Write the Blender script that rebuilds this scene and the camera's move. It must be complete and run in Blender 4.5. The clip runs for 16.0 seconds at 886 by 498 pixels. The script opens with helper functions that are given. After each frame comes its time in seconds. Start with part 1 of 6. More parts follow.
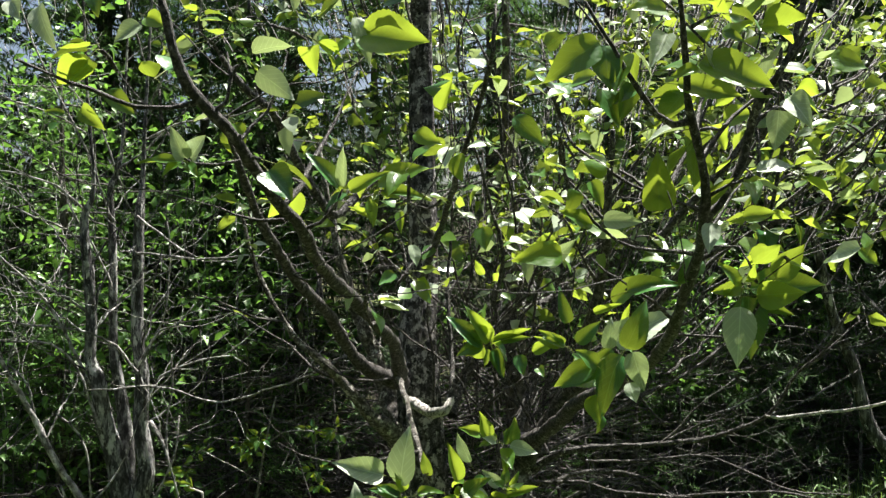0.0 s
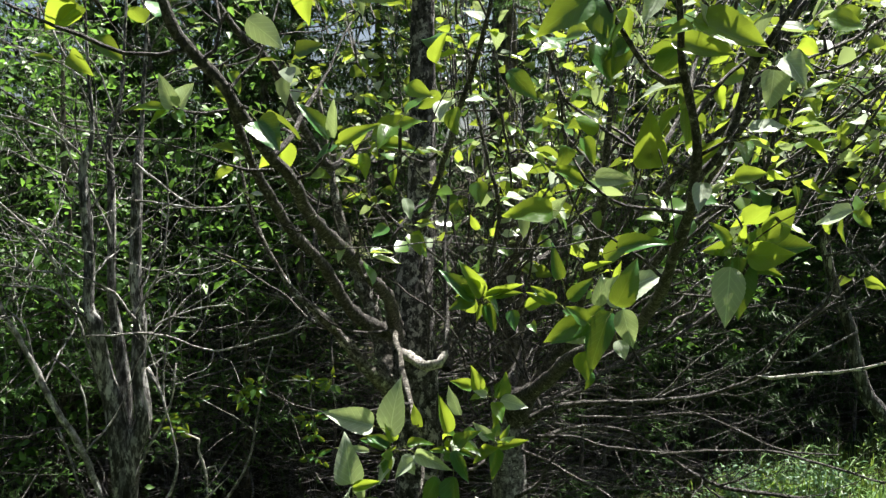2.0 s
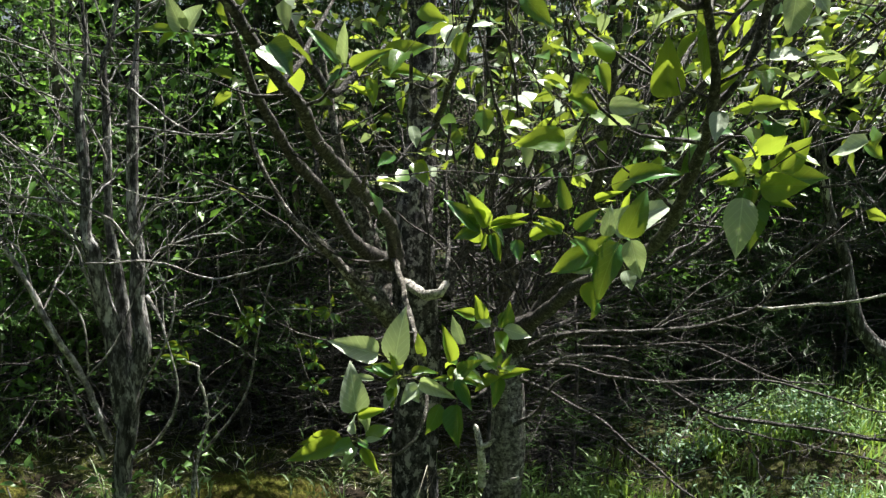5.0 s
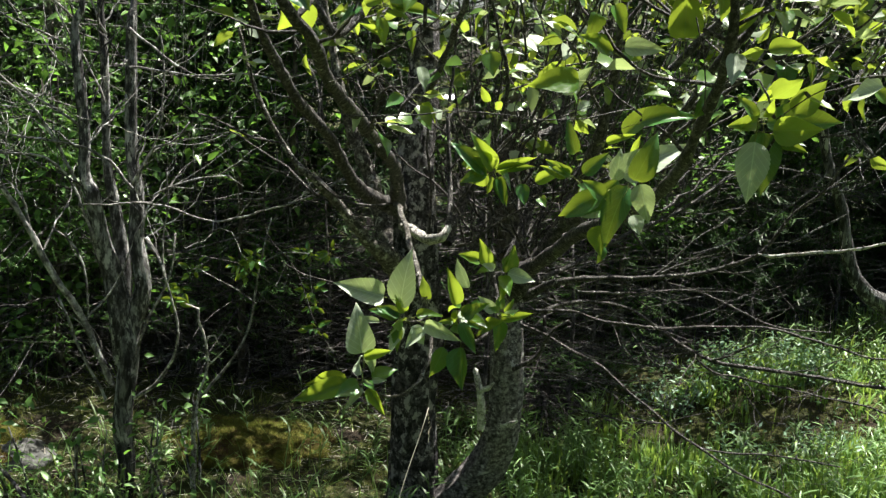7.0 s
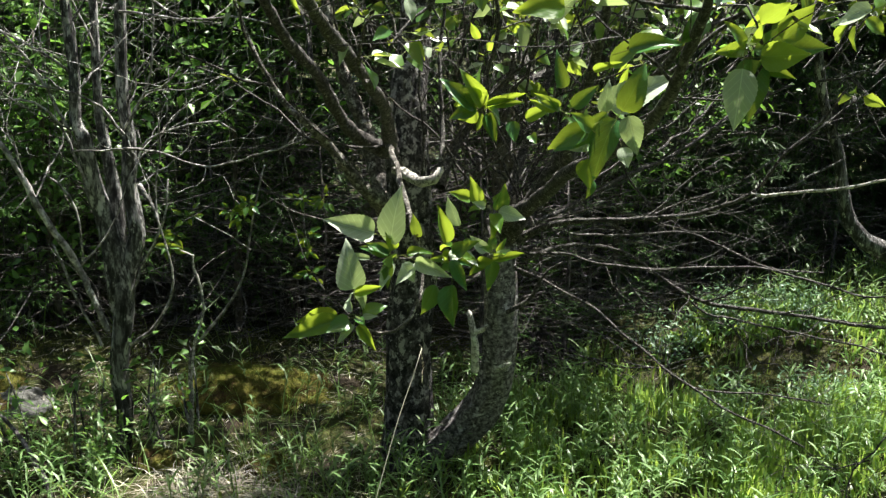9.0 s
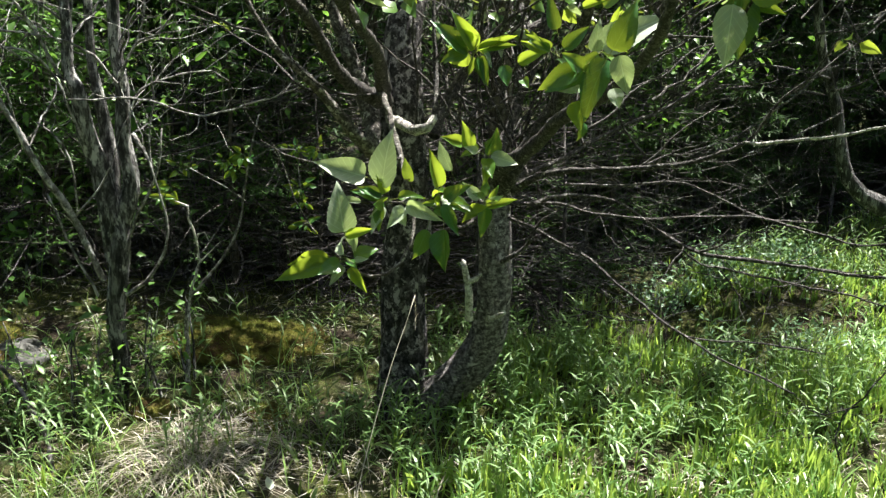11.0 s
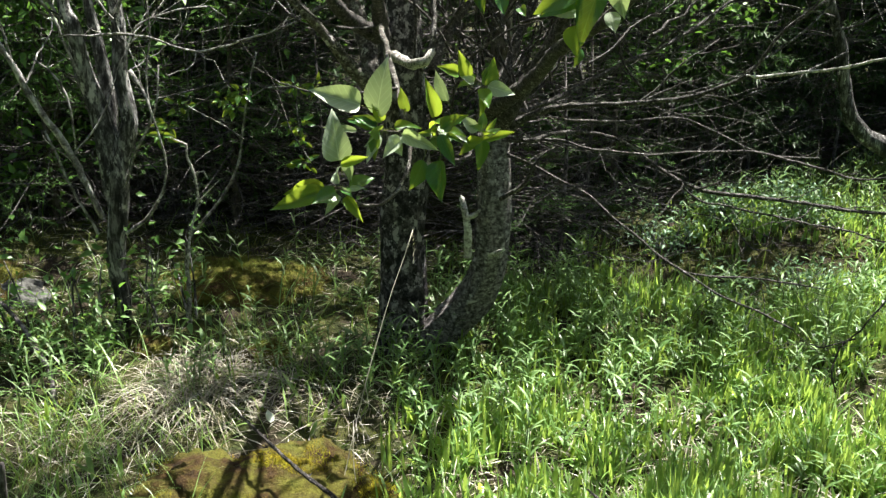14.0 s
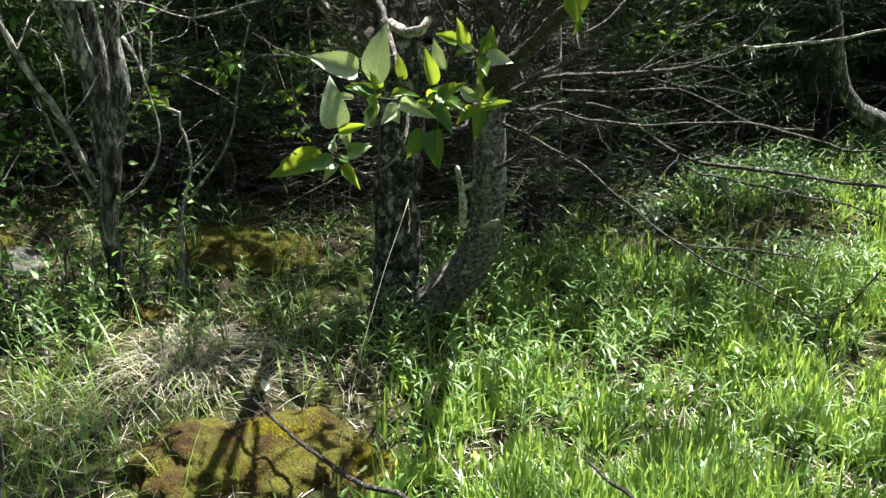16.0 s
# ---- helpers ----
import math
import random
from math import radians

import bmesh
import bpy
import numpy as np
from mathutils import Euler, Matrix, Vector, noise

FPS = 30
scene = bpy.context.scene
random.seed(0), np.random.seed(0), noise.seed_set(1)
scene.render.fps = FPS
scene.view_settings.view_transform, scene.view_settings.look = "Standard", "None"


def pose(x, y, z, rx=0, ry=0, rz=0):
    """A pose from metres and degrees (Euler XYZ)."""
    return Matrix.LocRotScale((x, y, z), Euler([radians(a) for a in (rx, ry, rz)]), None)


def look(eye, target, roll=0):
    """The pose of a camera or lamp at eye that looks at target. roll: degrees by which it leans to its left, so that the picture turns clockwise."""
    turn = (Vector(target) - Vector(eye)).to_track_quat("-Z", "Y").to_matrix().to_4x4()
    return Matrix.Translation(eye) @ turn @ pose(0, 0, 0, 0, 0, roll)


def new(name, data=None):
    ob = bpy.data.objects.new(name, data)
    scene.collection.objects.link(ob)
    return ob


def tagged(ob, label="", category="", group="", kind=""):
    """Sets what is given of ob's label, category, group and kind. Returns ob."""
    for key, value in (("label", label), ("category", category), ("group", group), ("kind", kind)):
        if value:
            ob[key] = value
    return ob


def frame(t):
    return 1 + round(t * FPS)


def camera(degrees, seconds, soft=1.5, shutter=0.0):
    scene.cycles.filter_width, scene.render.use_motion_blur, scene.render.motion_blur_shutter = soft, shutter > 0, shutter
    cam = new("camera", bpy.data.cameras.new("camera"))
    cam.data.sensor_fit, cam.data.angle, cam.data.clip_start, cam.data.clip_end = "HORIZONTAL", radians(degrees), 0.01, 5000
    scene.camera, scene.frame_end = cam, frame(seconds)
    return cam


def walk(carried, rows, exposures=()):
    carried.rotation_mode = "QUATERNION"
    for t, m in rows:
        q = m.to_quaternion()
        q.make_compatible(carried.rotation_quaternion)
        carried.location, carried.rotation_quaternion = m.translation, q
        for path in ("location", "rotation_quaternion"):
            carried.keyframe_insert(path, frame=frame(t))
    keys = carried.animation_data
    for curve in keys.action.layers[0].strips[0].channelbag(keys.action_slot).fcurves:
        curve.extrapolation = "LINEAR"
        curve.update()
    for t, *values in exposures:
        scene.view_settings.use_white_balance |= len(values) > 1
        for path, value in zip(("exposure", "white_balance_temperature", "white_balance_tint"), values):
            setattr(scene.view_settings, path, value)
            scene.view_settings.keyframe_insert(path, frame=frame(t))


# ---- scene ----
cam = camera(49.51, 16.0, 1.35)


def aim(x, y, z, tilt, turn, lean):
    """A level camera pose turned up by tilt, to its left by turn and leaning by lean degrees."""
    return pose(x, y, z, 90 + tilt, 0, turn) @ pose(0, 0, 0, 0, 0, lean)


PATH = [
    (0, aim(-0.005, 0.038, 1.627, -0.00, -0.00, -1.55)),
    (0.5, aim(0.004, 0.034, 1.625, -0.56, 0.15, -1.03)),
    (1, aim(0.011, 0.030, 1.624, -1.22, 0.25, -0.61)),
    (1.5, aim(0.016, 0.036, 1.627, -2.06, 0.28, -0.37)),
    (2, aim(0.023, 0.038, 1.626, -2.72, 0.38, -0.36)),
    (2.5, aim(0.028, 0.047, 1.623, -3.36, 0.50, -0.40)),
    (3, aim(0.024, 0.046, 1.623, -4.04, 0.46, -0.47)),
    (3.5, aim(0.015, 0.046, 1.626, -4.77, 0.32, -0.60)),
    (4, aim(0.006, 0.051, 1.628, -5.50, 0.15, -0.45)),
    (6.5, aim(-0.047, 0.058, 1.613, -9.15, -0.68, 0.64)),
    (7, aim(-0.053, 0.058, 1.610, -9.97, -0.86, 0.70)),
    (7.5, aim(-0.051, 0.064, 1.609, -10.80, -0.96, 0.69)),
    (8, aim(-0.038, 0.055, 1.580, -11.18, -0.89, 0.48)),
    (8.5, aim(-0.030, 0.051, 1.566, -11.77, -0.84, 0.33)),
    (9, aim(-0.027, 0.047, 1.558, -12.41, -0.83, 0.23)),
    (11.5, aim(0.009, 0.027, 1.489, -14.90, -0.72, 0.27)),
    (12, aim(0.022, 0.022, 1.466, -15.21, -0.51, 0.19)),
    (12.5, aim(0.025, 0.022, 1.461, -15.72, -0.41, 0.14)),
    (13, aim(0.019, 0.023, 1.457, -16.24, -0.45, 0.12)),
    (13.5, aim(0.021, 0.017, 1.455, -16.77, -0.38, 0.09)),
    (14, aim(0.018, 0.018, 1.455, -17.31, -0.46, 0.06)),
    (14.5, aim(0.012, 0.020, 1.456, -17.78, -0.57, 0.10)),
    (15, aim(0.004, 0.023, 1.455, -18.26, -0.83, 0.25)),
    (15.5, aim(-0.001, 0.019, 1.449, -18.62, -1.10, 0.47)),
    (16, aim(-0.002, 0.018, 1.443, -18.89, -1.16, 0.56)),
]
walk(cam, PATH, [(0.0, 1.6), (2.0, 1.56), (4.0, 1.52), (7.0, 1.5), (9.0, 1.65), (11.5, 1.8), (14.0, 1.76), (16.0, 1.76)])

# ---- light ----
SUN_FROM = Vector((0.31, 0.33, 1.0)).normalized()
world = bpy.data.worlds.new("daylight")
scene.world = world
world.use_nodes = True
wt = world.node_tree
sky = wt.nodes.new("ShaderNodeTexSky")
sky.sky_type = "NISHITA"
sky.sun_disc = False
sky.dust_density = 3.5
sky.sun_elevation = math.asin(SUN_FROM.z)
sky.sun_rotation = math.atan2(SUN_FROM.x, SUN_FROM.y)
wt.links.new(sky.outputs["Color"], wt.nodes["Background"].inputs["Color"])
wt.nodes["Background"].inputs["Strength"].default_value = 0.046
sun = new("sun", bpy.data.lights.new("sun", "SUN"))
sun.data.energy = 5.0
sun.data.angle = radians(0.53)
sun.data.color = (1.0, 0.96, 0.87)
sun.matrix_world = look(SUN_FROM * 30, (0, 0, 0))

# ---- materials ----


def material(name):
    m = bpy.data.materials.new(name)
    m.use_nodes = True
    t = m.node_tree
    return m, t, t.nodes["Principled BSDF"], t.nodes["Material Output"]


def ramp(t, fac, stops):
    r = t.nodes.new("ShaderNodeValToRGB")
    e = r.color_ramp.elements
    while len(e) < len(stops):
        e.new(0.5)
    for k, (pos, col) in enumerate(stops):
        e[k].position = pos
        e[k].color = (*col, 1)
    t.links.new(fac, r.inputs["Fac"])
    return r.outputs["Color"]


def grain(t, scale, detail=6.0, stretch=(1, 1, 1), rough=0.6):
    c = t.nodes.new("ShaderNodeTexCoord")
    mp = t.nodes.new("ShaderNodeMapping")
    mp.inputs["Scale"].default_value = stretch
    n = t.nodes.new("ShaderNodeTexNoise")
    n.inputs["Scale"].default_value = scale
    n.inputs["Detail"].default_value = detail
    n.inputs["Roughness"].default_value = rough
    t.links.new(c.outputs["Object"], mp.inputs["Vector"])
    t.links.new(mp.outputs["Vector"], n.inputs["Vector"])
    return n.outputs["Fac"]


def colour_mix(t, a, b, fac, mode="MIX"):
    """Mixes two colours (tuples or sockets) by a number or a socket."""
    m = t.nodes.new("ShaderNodeMixRGB")
    m.blend_type = mode
    for key, v in (("Color1", a), ("Color2", b)):
        if isinstance(v, tuple):
            m.inputs[key].default_value = (*v, 1)
        else:
            t.links.new(v, m.inputs[key])
    if isinstance(fac, (int, float)):
        m.inputs["Fac"].default_value = fac
    else:
        t.links.new(fac, m.inputs["Fac"])
    return m.outputs["Color"]


def bumped(t, bsdf, fac, strength, distance):
    b = t.nodes.new("ShaderNodeBump")
    b.inputs["Strength"].default_value = strength
    b.inputs["Distance"].default_value = distance
    t.links.new(fac, b.inputs["Height"])
    t.links.new(b.outputs["Normal"], bsdf.inputs["Normal"])


def bark(name, dark, mid, pale, lichen, amount, furrow, relief, fleck=14, run=0.5, rough=0.85):
    """Bark: long furrows, blotches and patches of lichen or bare pale skin."""
    m, t, b, out = material(name)
    long = grain(t, furrow, 8, (1, 1, run), 0.72)
    base = ramp(t, long, [(0.4, dark), (0.5, mid), (0.6, pale)])
    spots = grain(t, fleck, 5, (1, 1, run + 0.05), 0.7)
    mask = ramp(t, spots, [(amount, (0, 0, 0)), (amount + 0.07, (1, 1, 1))])
    col = colour_mix(t, base, lichen, mask)
    t.links.new(col, b.inputs["Base Color"])
    b.inputs["Roughness"].default_value = rough
    b.inputs["Specular IOR Level"].default_value = 0.4
    fine = grain(t, furrow * 2.2, 8, (1, 1, run), 0.75)
    bumped(t, b, fine, 0.9, relief)
    return m


def foliage(name, dark, light, through_col, amount, gloss=0.42, island=False, spec=0.5, veins=False, patchy=None, patch=1.6):
    """Thin leaves: each one of its own tone, veined, letting light through."""
    m, t, b, out = material(name)
    if island:
        rnd = t.nodes.new("ShaderNodeNewGeometry").outputs["Random Per Island"]
    else:
        rnd = t.nodes.new("ShaderNodeObjectInfo").outputs["Random"]
    tone = ramp(t, rnd, [(0.0, dark), (1.0, light)])
    if patchy:
        wide = ramp(t, grain(t, patch, 3), [(0.38, (0, 0, 0)), (0.62, (1, 1, 1))])
        tone = colour_mix(t, tone, patchy, colour_mix(t, (0, 0, 0), wide, 0.6))
    spots = grain(t, 60, 4)
    col = colour_mix(t, tone, dark, ramp(t, spots, [(0.45, (0, 0, 0)), (0.8, (0.6, 0.6, 0.6))]))
    if veins:
        c = t.nodes.new("ShaderNodeTexCoord")
        x = t.nodes.new("ShaderNodeSeparateXYZ")
        t.links.new(c.outputs["Object"], x.inputs["Vector"])

        def sum_(op, a, q):
            n = t.nodes.new("ShaderNodeMath")
            n.operation = op
            for k, v in enumerate((a, q)):
                if isinstance(v, (int, float)):
                    n.inputs[k].default_value = v
                else:
                    t.links.new(v, n.inputs[k])
            return n.outputs[0]

        ax = sum_("ABSOLUTE", x.outputs["X"], 0)
        rib = sum_("LESS_THAN", ax, 0.018)
        comb = sum_("FRACT", sum_("MULTIPLY", sum_("SUBTRACT", x.outputs["Y"], sum_("MULTIPLY", ax, 0.7)), 7.0), 0)
        line = sum_("MAXIMUM", rib, sum_("MULTIPLY", sum_("LESS_THAN", comb, 0.13), 0.5))
        col = colour_mix(t, col, tuple(min(1, 1.5 * v + 0.05) for v in light), sum_("MULTIPLY", line, 0.6))
    t.links.new(col, b.inputs["Base Color"])
    b.inputs["Roughness"].default_value = gloss
    b.inputs["Specular IOR Level"].default_value = spec
    tr = t.nodes.new("ShaderNodeBsdfTranslucent")
    t.links.new(colour_mix(t, through_col, tone, 0.25), tr.inputs["Color"])
    mx = t.nodes.new("ShaderNodeMixShader")
    share = t.nodes.new("ShaderNodeMapRange")
    share.inputs["To Min"].default_value = amount * 1.2
    share.inputs["To Max"].default_value = amount * 0.22
    t.links.new(rnd, share.inputs["Value"])
    t.links.new(share.outputs["Result"], mx.inputs["Fac"])
    t.links.new(b.outputs["BSDF"], mx.inputs[1])
    t.links.new(tr.outputs["BSDF"], mx.inputs[2])
    t.links.new(mx.outputs["Shader"], out.inputs["Surface"])
    bumped(t, b, sum_("ADD", line, sum_("MULTIPLY", grain(t, 3, 2), 2.0)) if veins else spots, 0.12 if veins else 0.4, 0.01 if veins else 0.002)
    return m


def mottled(name, cols, scale, rough=0.9, relief=0.01, fine=90):
    """Soil, moss and stone: two scales of blotches with fine relief."""
    m, t, b, out = material(name)
    big = grain(t, scale, 6)
    small = grain(t, fine, 6, rough=0.7)
    col = ramp(t, big, [(0.28 + 0.44 * k / (len(cols) - 1), c) for k, c in enumerate(cols)])
    col = colour_mix(t, col, ramp(t, small, [(0.3, (0.35, 0.35, 0.35)), (0.7, (1.25, 1.25, 1.25))]), 0.8, "MULTIPLY")
    t.links.new(col, b.inputs["Base Color"])
    b.inputs["Roughness"].default_value = rough
    b.inputs["Specular IOR Level"].default_value = 0.25
    bumped(t, b, small, 1.0, relief)
    return m


POPLAR_BARK = bark("poplar_bark", (0.012, 0.0105, 0.0108), (0.055, 0.048, 0.05), (0.215, 0.195, 0.2), (0.62, 0.58, 0.59), 0.525, 42, 0.03, 30, 0.8)
POPLAR_STEM = bark("poplar_stem_bark", (0.032, 0.028, 0.0285), (0.15, 0.136, 0.138), (0.36, 0.335, 0.34), (0.62, 0.59, 0.595), 0.58, 55, 0.007, 40, 1.2)
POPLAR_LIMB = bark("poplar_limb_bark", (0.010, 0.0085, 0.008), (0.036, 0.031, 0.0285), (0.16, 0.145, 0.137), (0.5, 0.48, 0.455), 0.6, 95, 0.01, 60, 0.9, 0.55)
GREY_LIMB = bark("grey_flecked_limb_bark", (0.02, 0.017, 0.014), (0.09, 0.078, 0.066), (0.28, 0.26, 0.23), (0.62, 0.60, 0.55), 0.56, 70, 0.012, 44, 1.0, 0.6)
# bleached wood; also sunlight on some poplar branches, put into their colour
PALE_SUNLIT_BARK = bark("pale_bare_sunlit_bark", (0.12, 0.108, 0.095), (0.45, 0.43, 0.40), (0.72, 0.70, 0.66), (0.8, 0.79, 0.76), 0.56, 70, 0.008, 50, 1.0)
GREY_BARK = bark("grey_bark", (0.02, 0.019, 0.0185), (0.085, 0.082, 0.082), (0.38, 0.376, 0.376), (0.64, 0.63, 0.62), 0.56, 45, 0.014, 30, 0.35)
# lighter copy of the grey bark: sun on thin twigs, put into the colour
SUNLIT_GREY_TWIG = bark("sunlit_grey_twig_bark", (0.06, 0.055, 0.052), (0.2, 0.19, 0.183), (0.44, 0.43, 0.42), (0.66, 0.65, 0.64), 0.56, 45, 0.004, 26, 0.75)
GREY_TRUNK = bark("grey_trunk_bark", (0.013, 0.012, 0.0115), (0.06, 0.057, 0.056), (0.27, 0.265, 0.265), (0.58, 0.57, 0.56), 0.57, 42, 0.02, 34, 0.28)
SPRUCE_BARK = bark("spruce_bark", (0.03, 0.025, 0.021), (0.09, 0.075, 0.062), (0.17, 0.15, 0.13), (0.33, 0.33, 0.30), 0.6, 40, 0.01)
DEAD_WOOD = bark("dead_twig_bark", (0.02, 0.0175, 0.0178), (0.085, 0.075, 0.076), (0.265, 0.24, 0.242), (0.4, 0.375, 0.376), 0.6, 50, 0.002)
STALK = mottled("green_stalk", [(0.16, 0.24, 0.05), (0.28, 0.3, 0.09)], 20, 0.5, 0.001)
LEAF = foliage("poplar_leaf", (0.10, 0.22, 0.035), (0.032, 0.13, 0.032), (0.43, 0.53, 0.04), 0.52, 0.3, False, 0.5, True)
# silvery undersides, with white glare off glossy leaves painted in as the same tone
LEAF_PALE = foliage("poplar_leaf_underside_glare", (0.34, 0.42, 0.29), (0.46, 0.53, 0.41), (0.42, 0.54, 0.14), 0.3, 0.45, False, 0.4, True)
LEAF_MASS = foliage("poplar_leaf_mass", (0.13, 0.25, 0.04), (0.05, 0.13, 0.03), (0.44, 0.54, 0.05), 0.52, 0.3, True)
# underside and painted glare tone for the joined leaves
PALE_MASS = foliage("poplar_pale_leaf_mass", (0.30, 0.38, 0.26), (0.44, 0.51, 0.38), (0.42, 0.54, 0.14), 0.38, 0.42, True)
BUSH_LEAF = foliage("bush_leaf", (0.06, 0.15, 0.035), (0.14, 0.27, 0.06), (0.25, 0.5, 0.07), 0.46, 0.4, True)
WILLOW_LEAF = foliage("willow_leaf", (0.10, 0.2, 0.11), (0.21, 0.34, 0.22), (0.26, 0.44, 0.16), 0.4, 0.45, True)
NEEDLE = foliage("spruce_needle", (0.02, 0.052, 0.015), (0.06, 0.12, 0.035), (0.10, 0.21, 0.045), 0.25, 0.5, True, 0.3)
FRESH_NEEDLE = foliage("fresh_spruce_needle", (0.04, 0.10, 0.025), (0.12, 0.24, 0.06), (0.2, 0.4, 0.08), 0.3, 0.5, True, 0.3)
GRASS = foliage("grass_blade", (0.05, 0.135, 0.028), (0.31, 0.49, 0.13), (0.57, 0.78, 0.13), 0.5, 0.36, True, 0.6, False, (0.07, 0.17, 0.05))
HERB = foliage("herb_leaf", (0.08, 0.18, 0.05), (0.22, 0.34, 0.13), (0.38, 0.55, 0.12), 0.42, 0.42, True)
STRAW = foliage("dry_grass", (0.24, 0.21, 0.15), (0.76, 0.72, 0.61), (0.4, 0.34, 0.2), 0.3, 0.6, True, 0.3)
SOIL = mottled("forest_soil", [(0.03, 0.024, 0.016), (0.06, 0.045, 0.03), (0.05, 0.065, 0.018), (0.09, 0.095, 0.03), (0.10, 0.08, 0.045)], 5, 0.95, 0.02, 80)
MOSS = mottled("moss", [(0.035, 0.024, 0.014), (0.12, 0.07, 0.025), (0.15, 0.13, 0.028), (0.24, 0.235, 0.04), (0.16, 0.18, 0.035)], 12, 0.95, 0.03, 150)
MOSS_TUFT = foliage("moss_tuft", (0.14, 0.135, 0.018), (0.46, 0.45, 0.03), (0.5, 0.5, 0.04), 0.3, 0.8, True, 0.1, False, (0.26, 0.10, 0.028), 6.0)
GROUND_MOSS = foliage("ground_moss", (0.08, 0.09, 0.022), (0.26, 0.3, 0.06), (0.3, 0.36, 0.06), 0.28, 0.8, True, 0.1, False, (0.1, 0.11, 0.032), 3.0)
STONE = mottled("lichen_stone", [(0.06, 0.06, 0.057), (0.12, 0.12, 0.114), (0.22, 0.225, 0.205)], 9, 0.9, 0.006, 70)

# ---- shapes ----


class Geo:
    """Collects the corners and faces of one mesh."""

    def __init__(self):
        self.v, self.f, self.m = [], [], []

    def face_rows(self, a, b, n, slot, closed=True):
        for k in range(n if closed else n - 1):
            j = (k + 1) % n
            self.f.append((a + k, a + j, b + j, b + k))
            self.m.append(slot)

    def tube(self, pts, sides=6, slot=0, knobs=0.0, rng=random, cap=True):
        """A tapered, slightly knobbly wooden tube along (x, y, z, r) points."""
        p = np.array(pts, float)
        ax = np.zeros((len(p), 3))
        ax[1:-1] = p[2:, :3] - p[:-2, :3]
        ax[0], ax[-1] = p[1, :3] - p[0, :3], p[-1, :3] - p[-2, :3]
        ax /= np.maximum(np.linalg.norm(ax, axis=1), 1e-9)[:, None]
        side = np.cross(ax[0], (0.31, 0.87, 0.38))
        first = None
        for k in range(len(p)):
            side = side - ax[k] * side.dot(ax[k])
            side /= max(np.linalg.norm(side), 1e-9)
            up = np.cross(ax[k], side)
            at = len(self.v)
            swell = 1 + knobs * rng.uniform(-1, 1)
            for j in range(sides):
                a = 2 * math.pi * j / sides
                rr = p[k, 3] * swell * (1 + 0.5 * knobs * rng.uniform(-1, 1))
                q = p[k, :3] + (side * math.cos(a) + up * math.sin(a)) * rr
                self.v.append(tuple(q))
            if first is not None:
                self.face_rows(first, at, sides, slot)
            first = at
        if cap:
            self.f.append(tuple(range(first, first + sides)))
            self.m.append(slot)

    def furrowed(self, pts, sides, rng):
        """A trunk with upright furrows and ridges, root swellings and dents."""
        at = len(self.v)
        self.tube(pts, sides, 0, 0.0, rng)
        for k, p in enumerate(pts):
            for j in range(sides):
                i = at + k * sides + j
                d = Vector(self.v[i]) - Vector(p[:3])
                n = d.normalized()
                ridge = noise.noise(Vector((n.x * 5.5, n.y * 5.5, p[2] * 4 + n.z))) * 0.13 + noise.noise(Vector((n.x * 14, n.y * 14, p[2] * 13))) * 0.07 + noise.noise(Vector((n.x * 1.5, n.y * 1.5, p[2] * 2.5 + 7))) * 0.12
                self.v[i] = tuple(Vector(p[:3]) + d * (1 + ridge))

    def blade(self, root, way, bend, length, width, segs=3, slot=0):
        """A grass blade or narrow leaf: a strip that bends over and ends in a point."""
        way, bend = Vector(way).normalized(), Vector(bend)
        side = way.cross(bend)
        side = side.normalized() if side.length > 1e-6 else Vector((1, 0, 0))
        at = len(self.v)
        root = Vector(root)
        for k in range(segs):
            s = k / segs
            c = root + way * (length * s) + bend * (length * s * s)
            w = width * 0.5 * (0.55 + 1.6 * s - 1.7 * s * s)
            self.v.append(tuple(c - side * w))
            self.v.append(tuple(c + side * w))
        self.v.append(tuple(root + way * length + bend * length))
        for k in range(segs - 1):
            a = at + 2 * k
            self.f.append((a, a + 1, a + 3, a + 2))
            self.m.append(slot)
        a = at + 2 * (segs - 1)
        self.f.append((a, a + 1, a + 2))
        self.m.append(slot)

    def leaf(self, m, wide=0.6, fold=0.14, curl=0.12, rows=5, slot=0, stalk=None, stalk_len=0.4):
        """An egg-shaped, pointed leaf one unit long along y, folded at its midrib, set by the matrix m."""
        at, across = len(self.v), (-1, -0.5, 0, 0.5, 1) if rows > 8 else (-1, 0, 1)
        n = len(across)
        for k in range(rows + 1):
            s = k / rows
            w = 0.5 * wide * s ** 0.52 * (1 - s) ** 1.12 / 0.366 * (1 + (0.026 if k % 2 else -0.026) + 0.05 * math.sin(5 * s + 40 * curl)) if 0 < s < 1 else 0.0
            z = -curl * s * s
            if w == 0:
                self.v.append(tuple(m @ Vector((0, s, z))))
            else:
                for x in across:
                    wave = 0.028 * math.sin(7 * s + 3 * wide + 2 * x + 60 * fold) * abs(x) + 0.012 * math.sin(15 * s + 5 * x + curl * 30) * abs(x)
                    self.v.append(tuple(m @ Vector((x * w, s, z + fold * abs(x * w) / max(wide, 0.1) + wave))))
        mid = lambda k, j: at if k == 0 else (at + 1 + n * (rows - 1) if k == rows else at + 1 + n * (k - 1) + j)
        for k in range(rows):
            for j in range(n - 1):
                q = []
                for i in (mid(k, j), mid(k, j + 1), mid(k + 1, j + 1), mid(k + 1, j)):
                    if i not in q:
                        q.append(i)
                self.f.append(tuple(q))
                self.m.append(slot)
        if stalk is not None:
            b = len(self.v)
